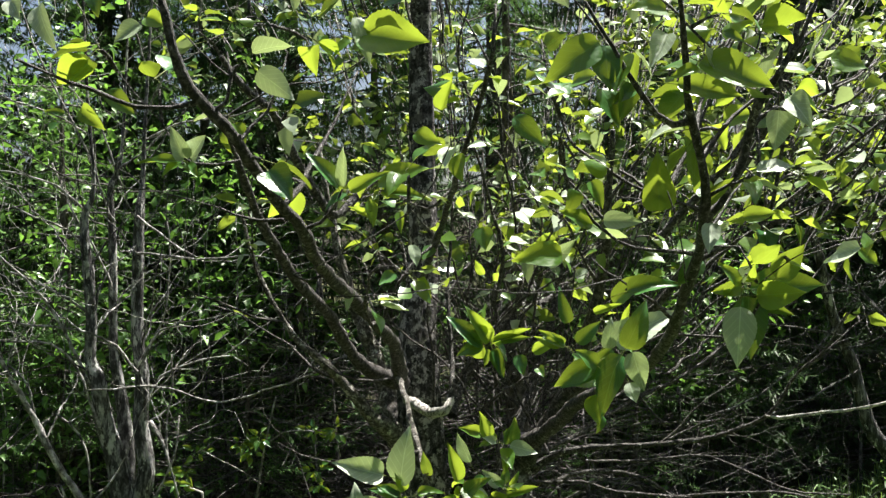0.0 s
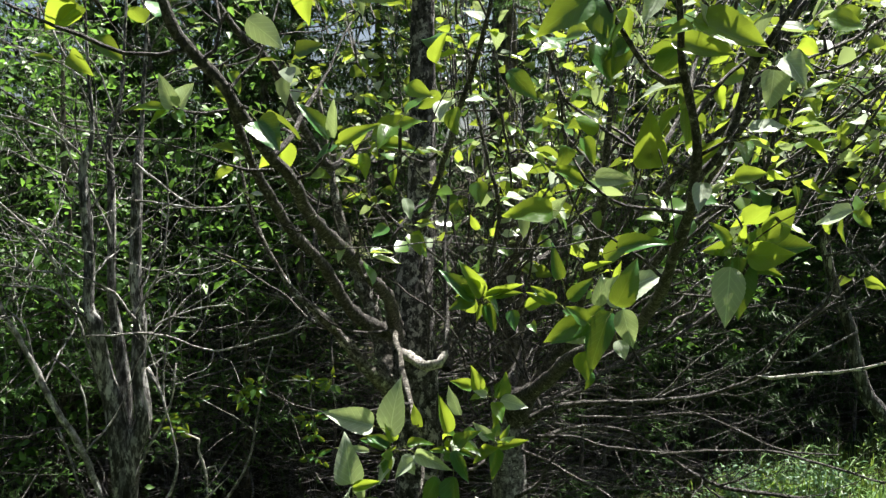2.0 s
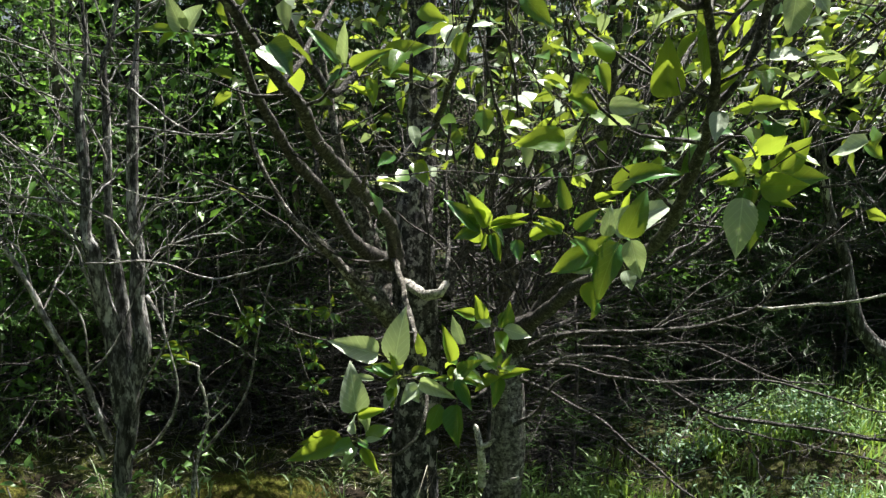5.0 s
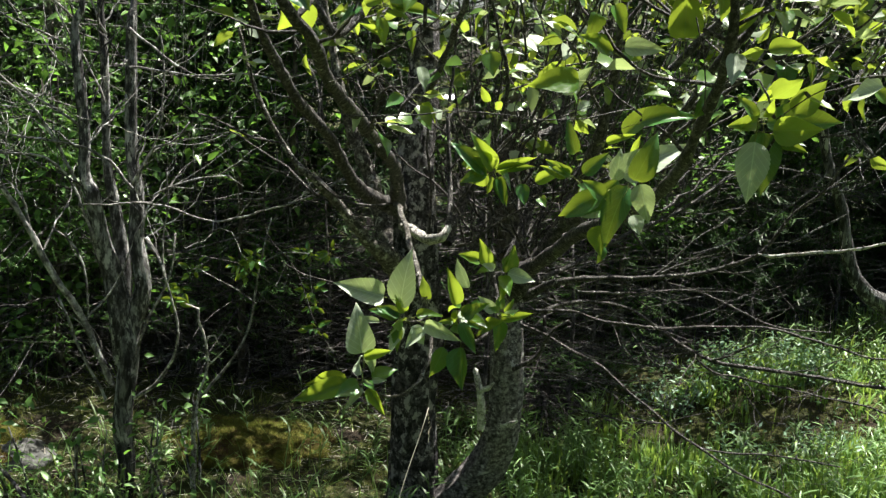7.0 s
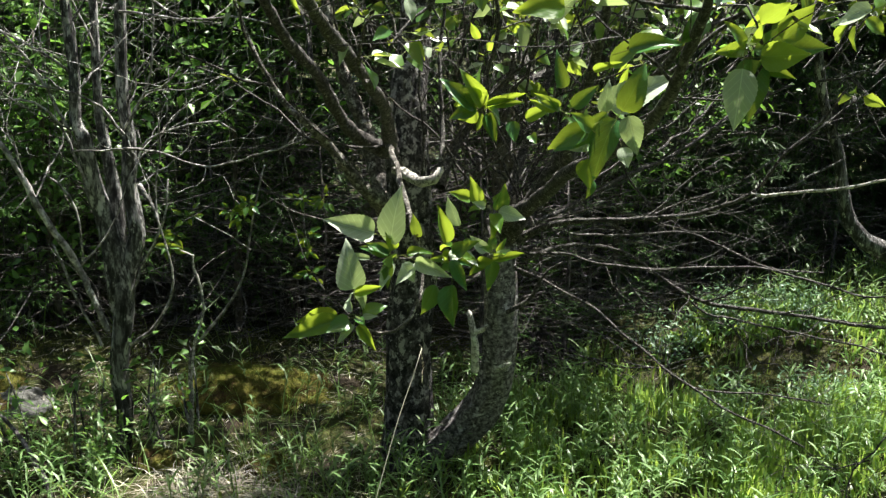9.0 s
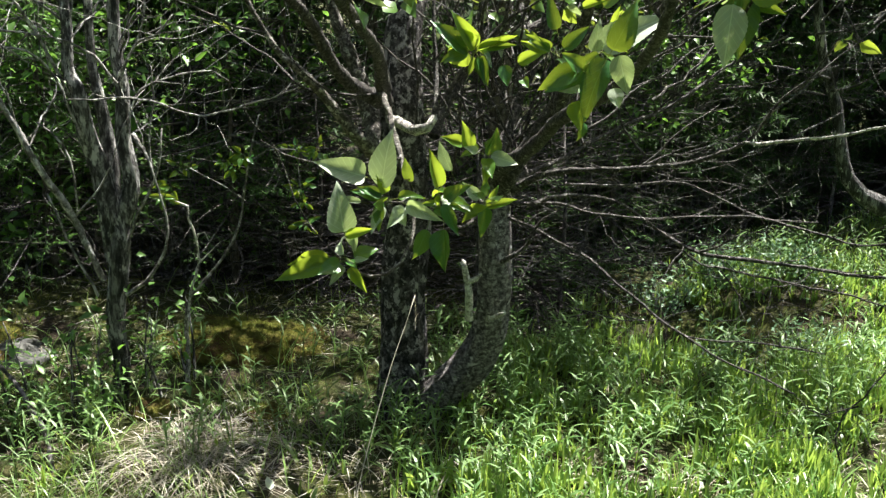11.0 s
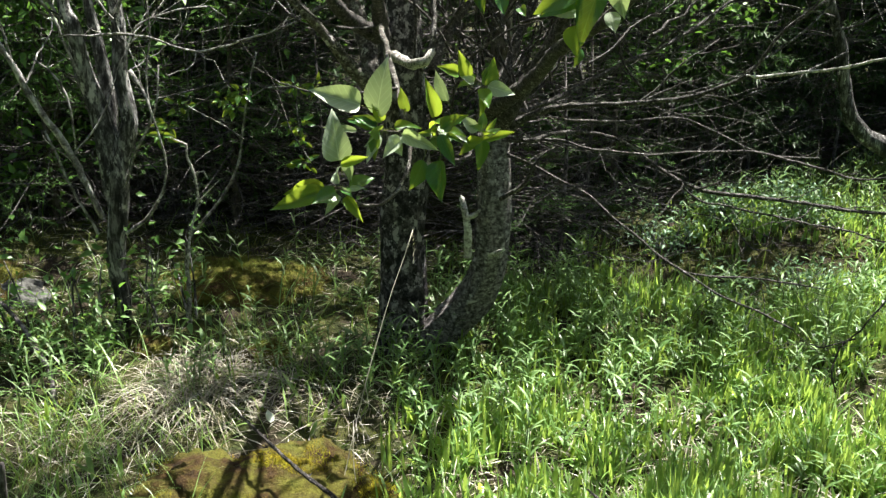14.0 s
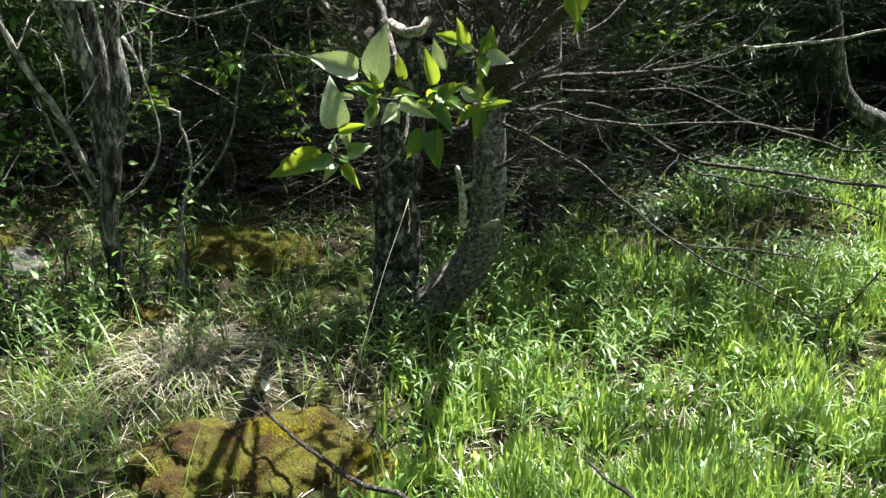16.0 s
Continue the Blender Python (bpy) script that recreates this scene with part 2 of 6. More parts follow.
            for y, z in ((0.0, 0.0), (-stalk_len, -0.05 * stalk_len)):
                for a in (0, 2.1, 4.2):
                    self.v.append(tuple(m @ Vector((0.014 * math.cos(a), y, z + 0.014 * math.sin(a)))))
            self.face_rows(b, b + 3, 3, stalk)

    def mesh(self, name, mats, smooth=True):
        me = bpy.data.meshes.new(name)
        me.from_pydata(self.v, [], self.f)
        for m in mats:
            me.materials.append(m)
        if len(mats) > 1:
            me.polygons.foreach_set("material_index", self.m)
        me.polygons.foreach_set("use_smooth", [smooth] * len(self.f))
        me.update()
        return me


def part(name, geo, mats, parent, label="", smooth=True, kind=""):
    """Links a Geo as one mesh object under a thing."""
    mats = mats if isinstance(mats, (list, tuple)) else [mats]
    ob = new(name, geo.mesh(name, mats, smooth))
    ob.parent = parent
    return tagged(ob, label, kind=kind)


def thing(name, label, category, group="", kind="", place=(0, 0, 0)):
    ob = new(name)
    ob.empty_display_size = 0.1
    ob.location = place
    return tagged(ob, label, category, group, kind)


def spline(pts, step):
    """Points of a smooth curve through (x, y, z, r) points, about step apart."""
    p = np.array(pts, float)
    p = np.vstack([2 * p[0] - p[1], p, 2 * p[-1] - p[-2]])
    out = []
    for k in range(1, len(p) - 2):
        n = max(1, int(np.linalg.norm(p[k + 1, :3] - p[k, :3]) / step))
        for j in range(n):
            s = j / n
            out.append(0.5 * (2 * p[k] + (p[k + 1] - p[k - 1]) * s + (2 * p[k - 1] - 5 * p[k] + 4 * p[k + 1] - p[k + 2]) * s * s
                              + (3 * p[k] - p[k - 1] - 3 * p[k + 1] + p[k + 2]) * s ** 3))
    out.append(p[-2])
    out = np.array(out)
    out[:, 3] = np.maximum(out[:, 3], 0.0012)
    return out


def sway(pts, amount, rng):
    """Small kinks along a branch."""
    q = np.array(pts, float)
    ph = [rng.uniform(0, 6.3) for _ in range(6)]
    for k in range(len(q)):
        for a in range(3):
            q[k, a] += amount * (math.sin(0.9 * k + ph[a]) + 0.6 * math.sin(2.3 * k + ph[3 + a]))
    return q


def bearing(way, normal):
    """A turn that lays y along way and z near normal."""
    y = Vector(way).normalized()
    z = Vector(normal)
    x = y.cross(z)
    if x.length < 1e-4:
        x = y.cross(Vector((0.3, 0.8, 0.5)))
    x.normalize()
    z = x.cross(y)
    return Matrix((x, y, z)).transposed().to_4x4()


def ground_height(x, y):
    """The lie of the land: a rough meadow that rises behind a low bank, with mossy swells on the wooded side."""
    n = noise.noise(Vector((x * 0.7, y * 0.7, 0))) * 0.06 + noise.noise(Vector((x * 2.4, y * 2.4, 3))) * 0.025 + noise.noise(Vector((x * 7, y * 7, 5))) * 0.008
    near = 1 / (1 + math.exp(min(50, (abs(y) - 30) / 6)))
    bank = 0.16 / (1 + math.exp(max(-50, min(50, -(y - 4.35 - 0.2 * math.sin(2 * x)) / 0.07)))) * (1 / (1 + math.exp(max(-50, min(50, -(x - 0.75) / 0.1)))))
    wood = 0.13 * math.exp(-((x + 0.9) / 0.75) ** 2 - ((y - 4.35) / 0.6) ** 2) + 0.2 * math.exp(-((x + 2.2) / 0.9) ** 2 - ((y - 4.2) / 0.7) ** 2)
    swell = 0.07 * math.exp(-((x + 0.75) / 0.35) ** 2 - ((y - 2.95) / 0.3) ** 2)
    return n * near + bank + wood + swell


# ---- the ground ----
def axis(lo, hi, step, far):
    a = list(np.arange(lo, hi + 1e-6, step))
    d, e = step, step
    while a[-1] < far:
        d *= 1.35
        a.append(a[-1] + d)
    while a[0] > -far:
        e *= 1.35
        a.insert(0, a[0] - e)
    return a


xs, ys = axis(-4.2, 4.6, 0.07, 900), axis(0.4, 7.4, 0.07, 900)
g = Geo()
for y in ys:
    for x in xs:
        g.v.append((x, y, ground_height(x, y)))
nx = len(xs)
for j in range(len(ys) - 1):
    for i in range(nx - 1):
        g.f.append((j * nx + i, j * nx + i + 1, (j + 1) * nx + i + 1, (j + 1) * nx + i))
g.m = [0] * len(g.f)
tagged(new("ground", g.mesh("ground", [SOIL])), "dark forest soil with litter, moss and grass roots", "ground", kind="structure")


# ---- wood and leaves shared by the trees ----
LEAF_SHAPES, PALE_SHAPES = [], []
for curl, fold in ((0.12, 0.24), (0.28, 0.16), (0.05, 0.42), (0.36, 0.3), (-0.15, 0.34)):
    g = Geo()
    g.leaf(Matrix(), 1.0, fold, curl, 26, 0, 1, 0.38)
    LEAF_SHAPES.append(g.mesh("leaf", [LEAF, STALK]))
    PALE_SHAPES.append(g.mesh("leaf", [LEAF_PALE, STALK]))


def leaf_at(tree, base, tip, wide, rng, pale=None):
    """One leaf as an object of its own, from its stalk's end to its tip."""
    base, tip = Vector(base), Vector(tip)
    way = tip - base
    n = Vector((rng.uniform(-0.55, 0.55), -0.95 + rng.uniform(-0.2, 0.3), rng.uniform(0.0, 0.75)))
    size = way.length
    if pale is None:
        pale = rng.random() < 0.24
    ob = new("leaf", rng.choice(PALE_SHAPES if pale else LEAF_SHAPES))
    ob.parent = tree
    ob.matrix_basis = Matrix.Translation(base) @ bearing(way, n) @ Matrix.Diagonal((size * wide, size, size, 1))
    return ob


def leafy_spur(tree, wood, mass, root, way, rng, leaves, single):
    """A short knobbly shoot with a tuft of stalked leaves at its end."""
    way = Vector(way).normalized()
    reach = rng.uniform(0.02, 0.07)
    root = Vector(root)
    end = root + way * reach
    wood.tube([(*root, 0.0035), (*(root + way * reach * 0.6 + Vector((0, 0, 0.004))), 0.003), (*end, 0.0028)], 4, 0, 0.2, rng)
    for _ in range(leaves):
        a = Vector((rng.gauss(0, 1), rng.gauss(0, 1), rng.gauss(0, 0.7) - 0.1)) + way * 0.8
        a.normalize()
        size = rng.uniform(0.045, 0.085) if single else rng.uniform(0.045, 0.085)
        n = Vector((rng.gauss(0, 0.5), rng.gauss(-0.1, 0.5), 1.0)) if rng.random() < 0.78 else Vector((rng.gauss(0, 1), rng.gauss(0, 1), rng.gauss(0, 0.4)))
        base = end + a * size * 0.42
        droop = Vector((a.x, a.y, a.z * 0.6)) + Vector((0, 0, -rng.uniform(0.0, 0.5)))
        m = Matrix.Translation(base) @ bearing(droop, n)
        wide = rng.uniform(0.55, 0.75)
        if single:
            ob = new("leaf", rng.choice(PALE_SHAPES if rng.random() < 0.25 else LEAF_SHAPES))
            ob.parent = tree
            ob.matrix_basis = m @ Matrix.Diagonal((size * wide, size, size, 1))
        else:
            mass.leaf(m @ Matrix.Diagonal((size, size, size, 1)), wide, rng.uniform(0.1, 0.3), rng.uniform(0, 0.3), 4, 2 if rng.random() < 0.32 else 0, 1, 0.42)


def branch_from(pts, rng, length, rise, out):
    """The line of a side branch that leaves a limb at one of its points."""
    k = rng.randrange(max(1, len(pts) // 4), len(pts))
    p = pts[k]
    along = Vector(pts[min(k + 1, len(pts) - 1)][:3]) - Vector(pts[max(k - 1, 0)][:3])
    along.normalize()
    d = (along * 0.6 + Vector((rng.gauss(0, 1), rng.gauss(0, 0.8), rng.gauss(0, 0.5))).normalized() * out + Vector((0, 0, rise))).normalized()
    r = min(p[3] * 0.6, 0.006)
    line, q = [(*p[:3], r)], Vector(p[:3])
    n = 5
    for j in range(n):
        d = (d + Vector((rng.gauss(0, 0.22), rng.gauss(0, 0.22), rng.gauss(0, 0.2) + 0.08))).normalized()
        q = q + d * length / n
        line.append((*q, r * (1 - 0.75 * (j + 1) / n)))
    return line


# ---- the poplar ----
rng = random.Random(5)
poplar = thing("poplar_tree", "forked balsam poplar with dark fissured trunk and fresh glossy leaves", "tree", place=(0, 0, 0))
poplar_wood = []


def poplar_limb(name, pts):
    thick = max(p[3] for p in pts)
    if name == "pale":
        (x, y, z, r), (u, v, w, _) = pts[-1], pts[-2]
        pts = list(pts) + [(x + (x - u) * 0.12, y + (y - v) * 0.12, z + (z - w) * 0.12, r * 0.35)]
    q = spline(pts, 0.02 if thick > 0.04 else 0.03)
    if name in ("trunk", "stem"):
        sides, knobs, mat_ = 44, 0.0, POPLAR_BARK if name == "trunk" else POPLAR_STEM
    else:
        q = sway(q, 0.0015 if thick > 0.012 else 0.002, rng)
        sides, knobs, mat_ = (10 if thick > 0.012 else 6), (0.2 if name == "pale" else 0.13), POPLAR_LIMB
    g = Geo()
    if name in ("trunk", "stem"):
        g.furrowed(q, sides, rng)
    else:
        g.tube(q, sides, 0, knobs, rng)
    if name == "branch" and min(p[2] for p in pts) < 1.15 and max(p[0] for p in pts) > 0.45:
        for _ in range(11):
            line = sway(spline(branch_from(q, rng, rng.uniform(0.1, 0.42), 0.06, 0.75), 0.03), 0.004, rng)
            line[:, 3] *= 0.6
            g.tube(line, 4, 0, 0.15, rng)
    if name not in ("trunk", "stem"):
        poplar_wood.append((q, g))
        for k in range(3, len(q) - 1, 3):
            if rng.random() < 0.6 and q[k][3] < 0.012:
                d = Vector((rng.gauss(0, 1), rng.gauss(0, 1), rng.gauss(0.3, 0.8))).normalized()
                e = Vector(q[k][:3]) + d * rng.uniform(0.008, 0.022)
                g.tube([(*q[k][:3], 0.0035), (*e, 0.002)], 4, 0, 0, rng)
    # pale branches carry sunlight in their bark colour
    poplar_pieces.append({"pale": ("branch", g, PALE_SUNLIT_BARK), "greyish": ("limb", g, GREY_LIMB)}.get(name, (name, g, mat_)))


SHOOT_ENDS = [(-0.104, 2.280, 1.046), (0.024, 2.400, 1.018), (0.149, 2.700, 0.951), (0.039, 2.500, 1.020), (-0.201, 2.200, 0.921), (0.134, 2.500, 1.125), (0.103, 2.400, 1.396), (0.275, 2.200, 1.395)]
poplar_pieces = []
poplar_limb("trunk", [(-0.113, 3.4, -0.201, 0.133), (-0.107, 3.4, -0.012, 0.1042), (-0.105, 3.4, 0.172, 0.0916), (-0.105, 3.4, 0.372, 0.0836), (-0.101, 3.4, 0.566, 0.0782), (-0.087, 3.4, 0.755, 0.0762), (-0.102, 3.4, 1.184, 0.0713), (-0.098, 3.42, 1.4, 0.0634), (-0.083, 3.45, 1.51, 0.0562), (-0.072, 3.5, 1.855, 0.0469), (-0.067, 3.5, 2.221, 0.0413), (-0.058, 3.5, 2.628, 0.036), (-0.05, 3.5, 3.137, 0.0267)])
poplar_limb("stem", [(-0.046, 3.38, 0.015, 0.0602), (0.067, 3.36, 0.124, 0.0698), (0.171, 3.33, 0.26, 0.0684), (0.217, 3.3, 0.425, 0.0608), (0.222, 3.3, 0.613, 0.0559), (0.218, 3.32, 0.771, 0.0546), (0.22, 3.35, 0.895, 0.0557), (0.224, 3.38, 0.98, 0.04)])
poplar_limb("limb", [(0.223, 3.33, 0.849, 0.0371), (0.265, 3.28, 0.927, 0.0331), (0.309, 3.25, 1.008, 0.0295), (0.376, 3.2, 1.116, 0.0274), (0.419, 3.12, 1.231, 0.0259), (0.411, 3.1, 1.166, 0.0249), (0.413, 3, 1.292, 0.021), (0.437, 2.9, 1.425, 0.0174), (0.457, 2.8, 1.57, 0.014), (0.454, 2.7, 1.717, 0.0108), (0.456, 2.6, 1.931, 0.0066)])
poplar_limb("limb", [(0.194, 3.32, 0.926, 0.0318), (0.255, 3.15, 0.994, 0.027), (0.316, 2.95, 1.083, 0.023), (0.355, 2.65, 1.202, 0.0193), (0.413, 2.4, 1.279, 0.0163), (0.445, 2.15, 1.366, 0.0141), (0.446, 1.95, 1.452, 0.0122), (0.448, 1.85, 1.53, 0.0107), (0.45, 1.75, 1.608, 0.0097), (0.437, 1.65, 1.676, 0.0087), (0.419, 1.6, 1.755, 0.0076), (0.393, 1.56, 1.83, 0.0067), (0.371, 1.5, 1.921, 0.0053), (0.35, 1.45, 2.005, 0.0034)])
poplar_limb("limb", [(0.437, 1.66, 1.662, 0.0071), (0.481, 1.65, 1.722, 0.0075), (0.512, 1.65, 1.796, 0.0076), (0.531, 1.64, 1.858, 0.0068), (0.555, 1.62, 1.899, 0.0059), (0.587, 1.6, 1.965, 0.0046), (0.638, 1.6, 2.06, 0.003)])
poplar_limb("branch", [(0.527, 1.64, 1.835, 0.0032), (0.561, 1.66, 1.85, 0.0029), (0.617, 1.7, 1.861, 0.0026), (0.713, 1.75, 1.901, 0.0024), (0.801, 1.8, 1.948, 0.0018)])
poplar_limb("branch", [(0.432, 1.66, 1.68, 0.0048), (0.378, 1.65, 1.701, 0.0044), (0.315, 1.66, 1.726, 0.0035), (0.271, 1.68, 1.762, 0.0032), (0.228, 1.7, 1.797, 0.0032), (0.205, 1.72, 1.854, 0.0029), (0.192, 1.74, 1.915, 0.0022), (0.184, 1.76, 1.996, 0.0016)])
poplar_limb("branch", [(0.45, 1.76, 1.604, 0.0042), (0.372, 1.75, 1.615, 0.0037), (0.305, 1.74, 1.633, 0.0033), (0.264, 1.74, 1.669, 0.0029), (0.241, 1.74, 1.703, 0.0019)])
poplar_limb("branch", [(0.439, 1.92, 1.483, 0.0041), (0.404, 1.9, 1.512, 0.0036), (0.351, 1.88, 1.542, 0.0027), (0.302, 1.86, 1.577, 0.0023), (0.278, 1.86, 1.603, 0.0017)])
poplar_limb("branch", [(0.396, 1.57, 1.819, 0.0059), (0.363, 1.55, 1.809, 0.0058), (0.328, 1.53, 1.827, 0.0049), (0.297, 1.5, 1.864, 0.0044), (0.259, 1.48, 1.926, 0.0035), (0.215, 1.46, 1.986, 0.0028)])
poplar_limb("branch", [(0.696, 2, 2.02, 0.0035), (0.695, 2, 1.888, 0.004), (0.696, 2.02, 1.789, 0.004), (0.688, 2.05, 1.705, 0.004), (0.672, 2.08, 1.647, 0.0036), (0.656, 2.1, 1.582, 0.0031)])
poplar_limb("branch", [(0.458, 1.9, 1.587, 0.0024), (0.503, 1.85, 1.619, 0.0024), (0.542, 1.82, 1.619, 0.002), (0.573, 1.8, 1.547, 0.002)])
poplar_limb("branch", [(0.448, 2, 1.442, 0.0034), (0.492, 1.9, 1.443, 0.0032), (0.553, 1.85, 1.455, 0.0028), (0.574, 1.8, 1.516, 0.0024), (0.584, 1.8, 1.536, 0.002)])
poplar_limb("limb", [(-0.157, 3.28, 1.176, 0.0270), (-0.148, 2.75, 1.355, 0.0179), (-0.165, 2.4, 1.438, 0.0143), (-0.207, 2.05, 1.54, 0.0144), (-0.237, 1.85, 1.601, 0.0125), (-0.246, 1.7, 1.664, 0.0109), (-0.27, 1.64, 1.702, 0.0105), (-0.294, 1.58, 1.751, 0.0097), (-0.316, 1.52, 1.799, 0.0094), (-0.349, 1.48, 1.842, 0.0087), (-0.373, 1.45, 1.872, 0.0086), (-0.384, 1.42, 1.929, 0.0072), (-0.398, 1.4, 2.008, 0.0052)])
poplar_limb("branch", [(-0.365, 1.46, 1.856, 0.0047), (-0.4, 1.45, 1.846, 0.0039), (-0.445, 1.44, 1.848, 0.0035), (-0.509, 1.43, 1.87, 0.0032), (-0.564, 1.42, 1.892, 0.0025), (-0.61, 1.42, 1.916, 0.002)])
poplar_limb("branch", [(-0.323, 1.55, 1.775, 0.003), (-0.353, 1.52, 1.764, 0.0029), (-0.382, 1.5, 1.767, 0.0022), (-0.396, 1.5, 1.774, 0.0017)])
poplar_limb("branch", [(-0.274, 1.66, 1.684, 0.0031), (-0.317, 1.66, 1.681, 0.0031), (-0.357, 1.67, 1.693, 0.0024), (-0.383, 1.68, 1.709, 0.0018)])
poplar_limb("branch", [(-0.248, 1.7, 1.668, 0.004), (-0.214, 1.68, 1.678, 0.0035), (-0.189, 1.66, 1.7, 0.0027), (-0.173, 1.65, 1.729, 0.0018)])
poplar_limb("branch", [(-0.312, 1.52, 1.806, 0.0033), (-0.299, 1.53, 1.827, 0.0029), (-0.275, 1.54, 1.852, 0.0026), (-0.254, 1.55, 1.892, 0.002), (-0.241, 1.56, 1.94, 0.0014)])
poplar_limb("branch", [(-0.342, 1.48, 1.842, 0.0036), (-0.323, 1.48, 1.856, 0.0028), (-0.319, 1.48, 1.892, 0.0025), (-0.323, 1.48, 1.933, 0.0016)])
poplar_limb("branch", [(-0.232, 1.85, 1.58, 0.0031), (-0.262, 1.84, 1.575, 0.0026), (-0.288, 1.84, 1.588, 0.002)])
poplar_limb("limb", [(-0.168, 3.35, 1.176, 0.0299), (-0.222, 3.2, 1.217, 0.0254), (-0.27, 3.05, 1.273, 0.0219), (-0.305, 2.95, 1.343, 0.0197), (-0.343, 2.8, 1.455, 0.0173), (-0.403, 2.65, 1.549, 0.0151), (-0.435, 2.5, 1.647, 0.0131), (-0.458, 2.4, 1.721, 0.0114), (-0.474, 2.3, 1.822, 0.0087), (-0.502, 2.2, 1.934, 0.0056)])
poplar_limb("greyish", [(-0.092, 3.42, 0.839, 0.0357), (-0.156, 3.36, 0.942, 0.0384), (-0.202, 3.24, 1.036, 0.0352), (-0.258, 3.18, 1.087, 0.0197), (-0.341, 3.15, 1.207, 0.0162), (-0.404, 3.1, 1.283, 0.0144), (-0.474, 3.1, 1.346, 0.0096), (-0.532, 3.1, 1.439, 0.0084), (-0.572, 3.1, 1.508, 0.0078), (-0.611, 3.1, 1.618, 0.0066), (-0.648, 3.1, 1.769, 0.0048)])
poplar_limb("greyish", [(-0.093, 3.45, 0.853, 0.036), (-0.169, 3.45, 0.998, 0.0411), (-0.215, 3.5, 1.093, 0.0361), (-0.252, 3.52, 1.213, 0.0308), (-0.291, 3.52, 1.324, 0.0253), (-0.337, 3.52, 1.443, 0.0217), (-0.374, 3.5, 1.589, 0.018), (-0.409, 3.5, 1.779, 0.0108), (-0.45, 3.5, 2.056, 0.0068)])
poplar_limb("limb", [(-0.175, 3, 1.883, 0.0059), (-0.236, 2.9, 1.809, 0.01), (-0.313, 2.8, 1.732, 0.0118), (-0.362, 2.75, 1.801, 0.0123), (-0.395, 2.7, 1.867, 0.0121), (-0.424, 2.65, 1.942, 0.0113), (-0.451, 2.6, 2.005, 0.0105), (-0.512, 2.55, 2.063, 0.0091), (-0.563, 2.5, 2.138, 0.0064)])
poplar_limb("pale", [(-0.143, 3.3, 1.12, 0.0174), (-0.097, 3.15, 1.12, 0.0174), (-0.052, 3.05, 1.114, 0.0169), (-0.013, 3.02, 1.126, 0.0159), (0.008, 3.04, 1.155, 0.0107)])
poplar_limb("branch", [(0.004, 3.04, 1.144, 0.0113), (0.011, 3.06, 1.197, 0.0096), (0.015, 3.12, 1.294, 0.0082), (0.005, 3.15, 1.43, 0.0074), (0.014, 3.2, 1.588, 0.006), (0.034, 3.2, 1.779, 0.004)])
poplar_limb("pale", [(0.128, 3.12, 0.462, 0.0129), (0.124, 3.1, 0.557, 0.012), (0.116, 3.1, 0.622, 0.0127), (0.105, 3.1, 0.672, 0.0091)])
poplar_limb("pale", [(0.12, 3.1, 0.599, 0.0085), (0.145, 3.08, 0.618, 0.0091), (0.164, 3.08, 0.635, 0.0042)])
poplar_limb("pale", [(0.204, 3.22, 0.43, 0.0067), (0.23, 3.2, 0.446, 0.0118), (0.252, 3.18, 0.467, 0.0044)])
poplar_limb("branch", [(0.228, 3.28, 0.614, 0.0117), (0.277, 3.22, 0.654, 0.0088), (0.322, 3.2, 0.702, 0.007), (0.342, 3.18, 0.758, 0.0055), (0.372, 3.16, 0.801, 0.0041), (0.417, 3.15, 0.829, 0.0029)])
poplar_limb("greyish", [(-0.097, 3.42, 1.253, 0.0112), (-0.169, 3.3, 1.216, 0.0108), (-0.142, 2.9, 1.233, 0.0089), (-0.118, 2.7, 1.208, 0.0078), (-0.094, 2.52, 1.158, 0.0073), (-0.065, 2.4, 1.078, 0.0065), (-0.047, 2.34, 0.998, 0.0055), (-0.052, 2.3, 0.937, 0.005), (-0.075, 2.26, 0.899, 0.0049), (-0.108, 2.24, 0.876, 0.0045), (-0.144, 2.22, 0.876, 0.004), (-0.179, 2.2, 0.896, 0.0035), (-0.201, 2.2, 0.921, 0.0026)])
poplar_limb("branch", [(-0.055, 2.36, 1.036, 0.003), (-0.079, 2.32, 1.034, 0.0026), (-0.104, 2.28, 1.046, 0.0025)])
poplar_limb("branch", [(0.165, 3.2, 0.967, 0.0054), (0.164, 3, 0.938, 0.0044), (0.123, 2.8, 0.889, 0.0048), (0.066, 2.6, 0.903, 0.0038), (0.031, 2.45, 0.979, 0.0032), (0.024, 2.4, 1.018, 0.0026)])
poplar_limb("branch", [(0.161, 3, 0.919, 0.0033), (0.149, 2.7, 0.951, 0.003)])
poplar_limb("branch", [(0.128, 2.9, 0.844, 0.0043), (0.093, 2.7, 0.927, 0.0035), (0.039, 2.5, 1.02, 0.0027)])
poplar_limb("branch", [(0.278, 3.3, 0.874, 0.0177), (0.378, 3.25, 0.937, 0.0114), (0.503, 3.2, 0.962, 0.0086), (0.643, 3.15, 0.976, 0.0077), (0.796, 3.1, 0.998, 0.0077), (0.906, 3.05, 1.038, 0.0068), (0.992, 3, 1.098, 0.006), (1.058, 2.95, 1.219, 0.0046), (1.131, 2.9, 1.304, 0.0039), (1.173, 2.85, 1.408, 0.0028)])
poplar_limb("pale", [(0.979, 3, 1.086, 0.0042), (1.013, 2.98, 1.085, 0.0056), (1.131, 2.95, 1.099, 0.0052), (1.245, 2.9, 1.124, 0.0052), (1.334, 2.85, 1.151, 0.0048), (1.487, 2.8, 1.192, 0.0035)])
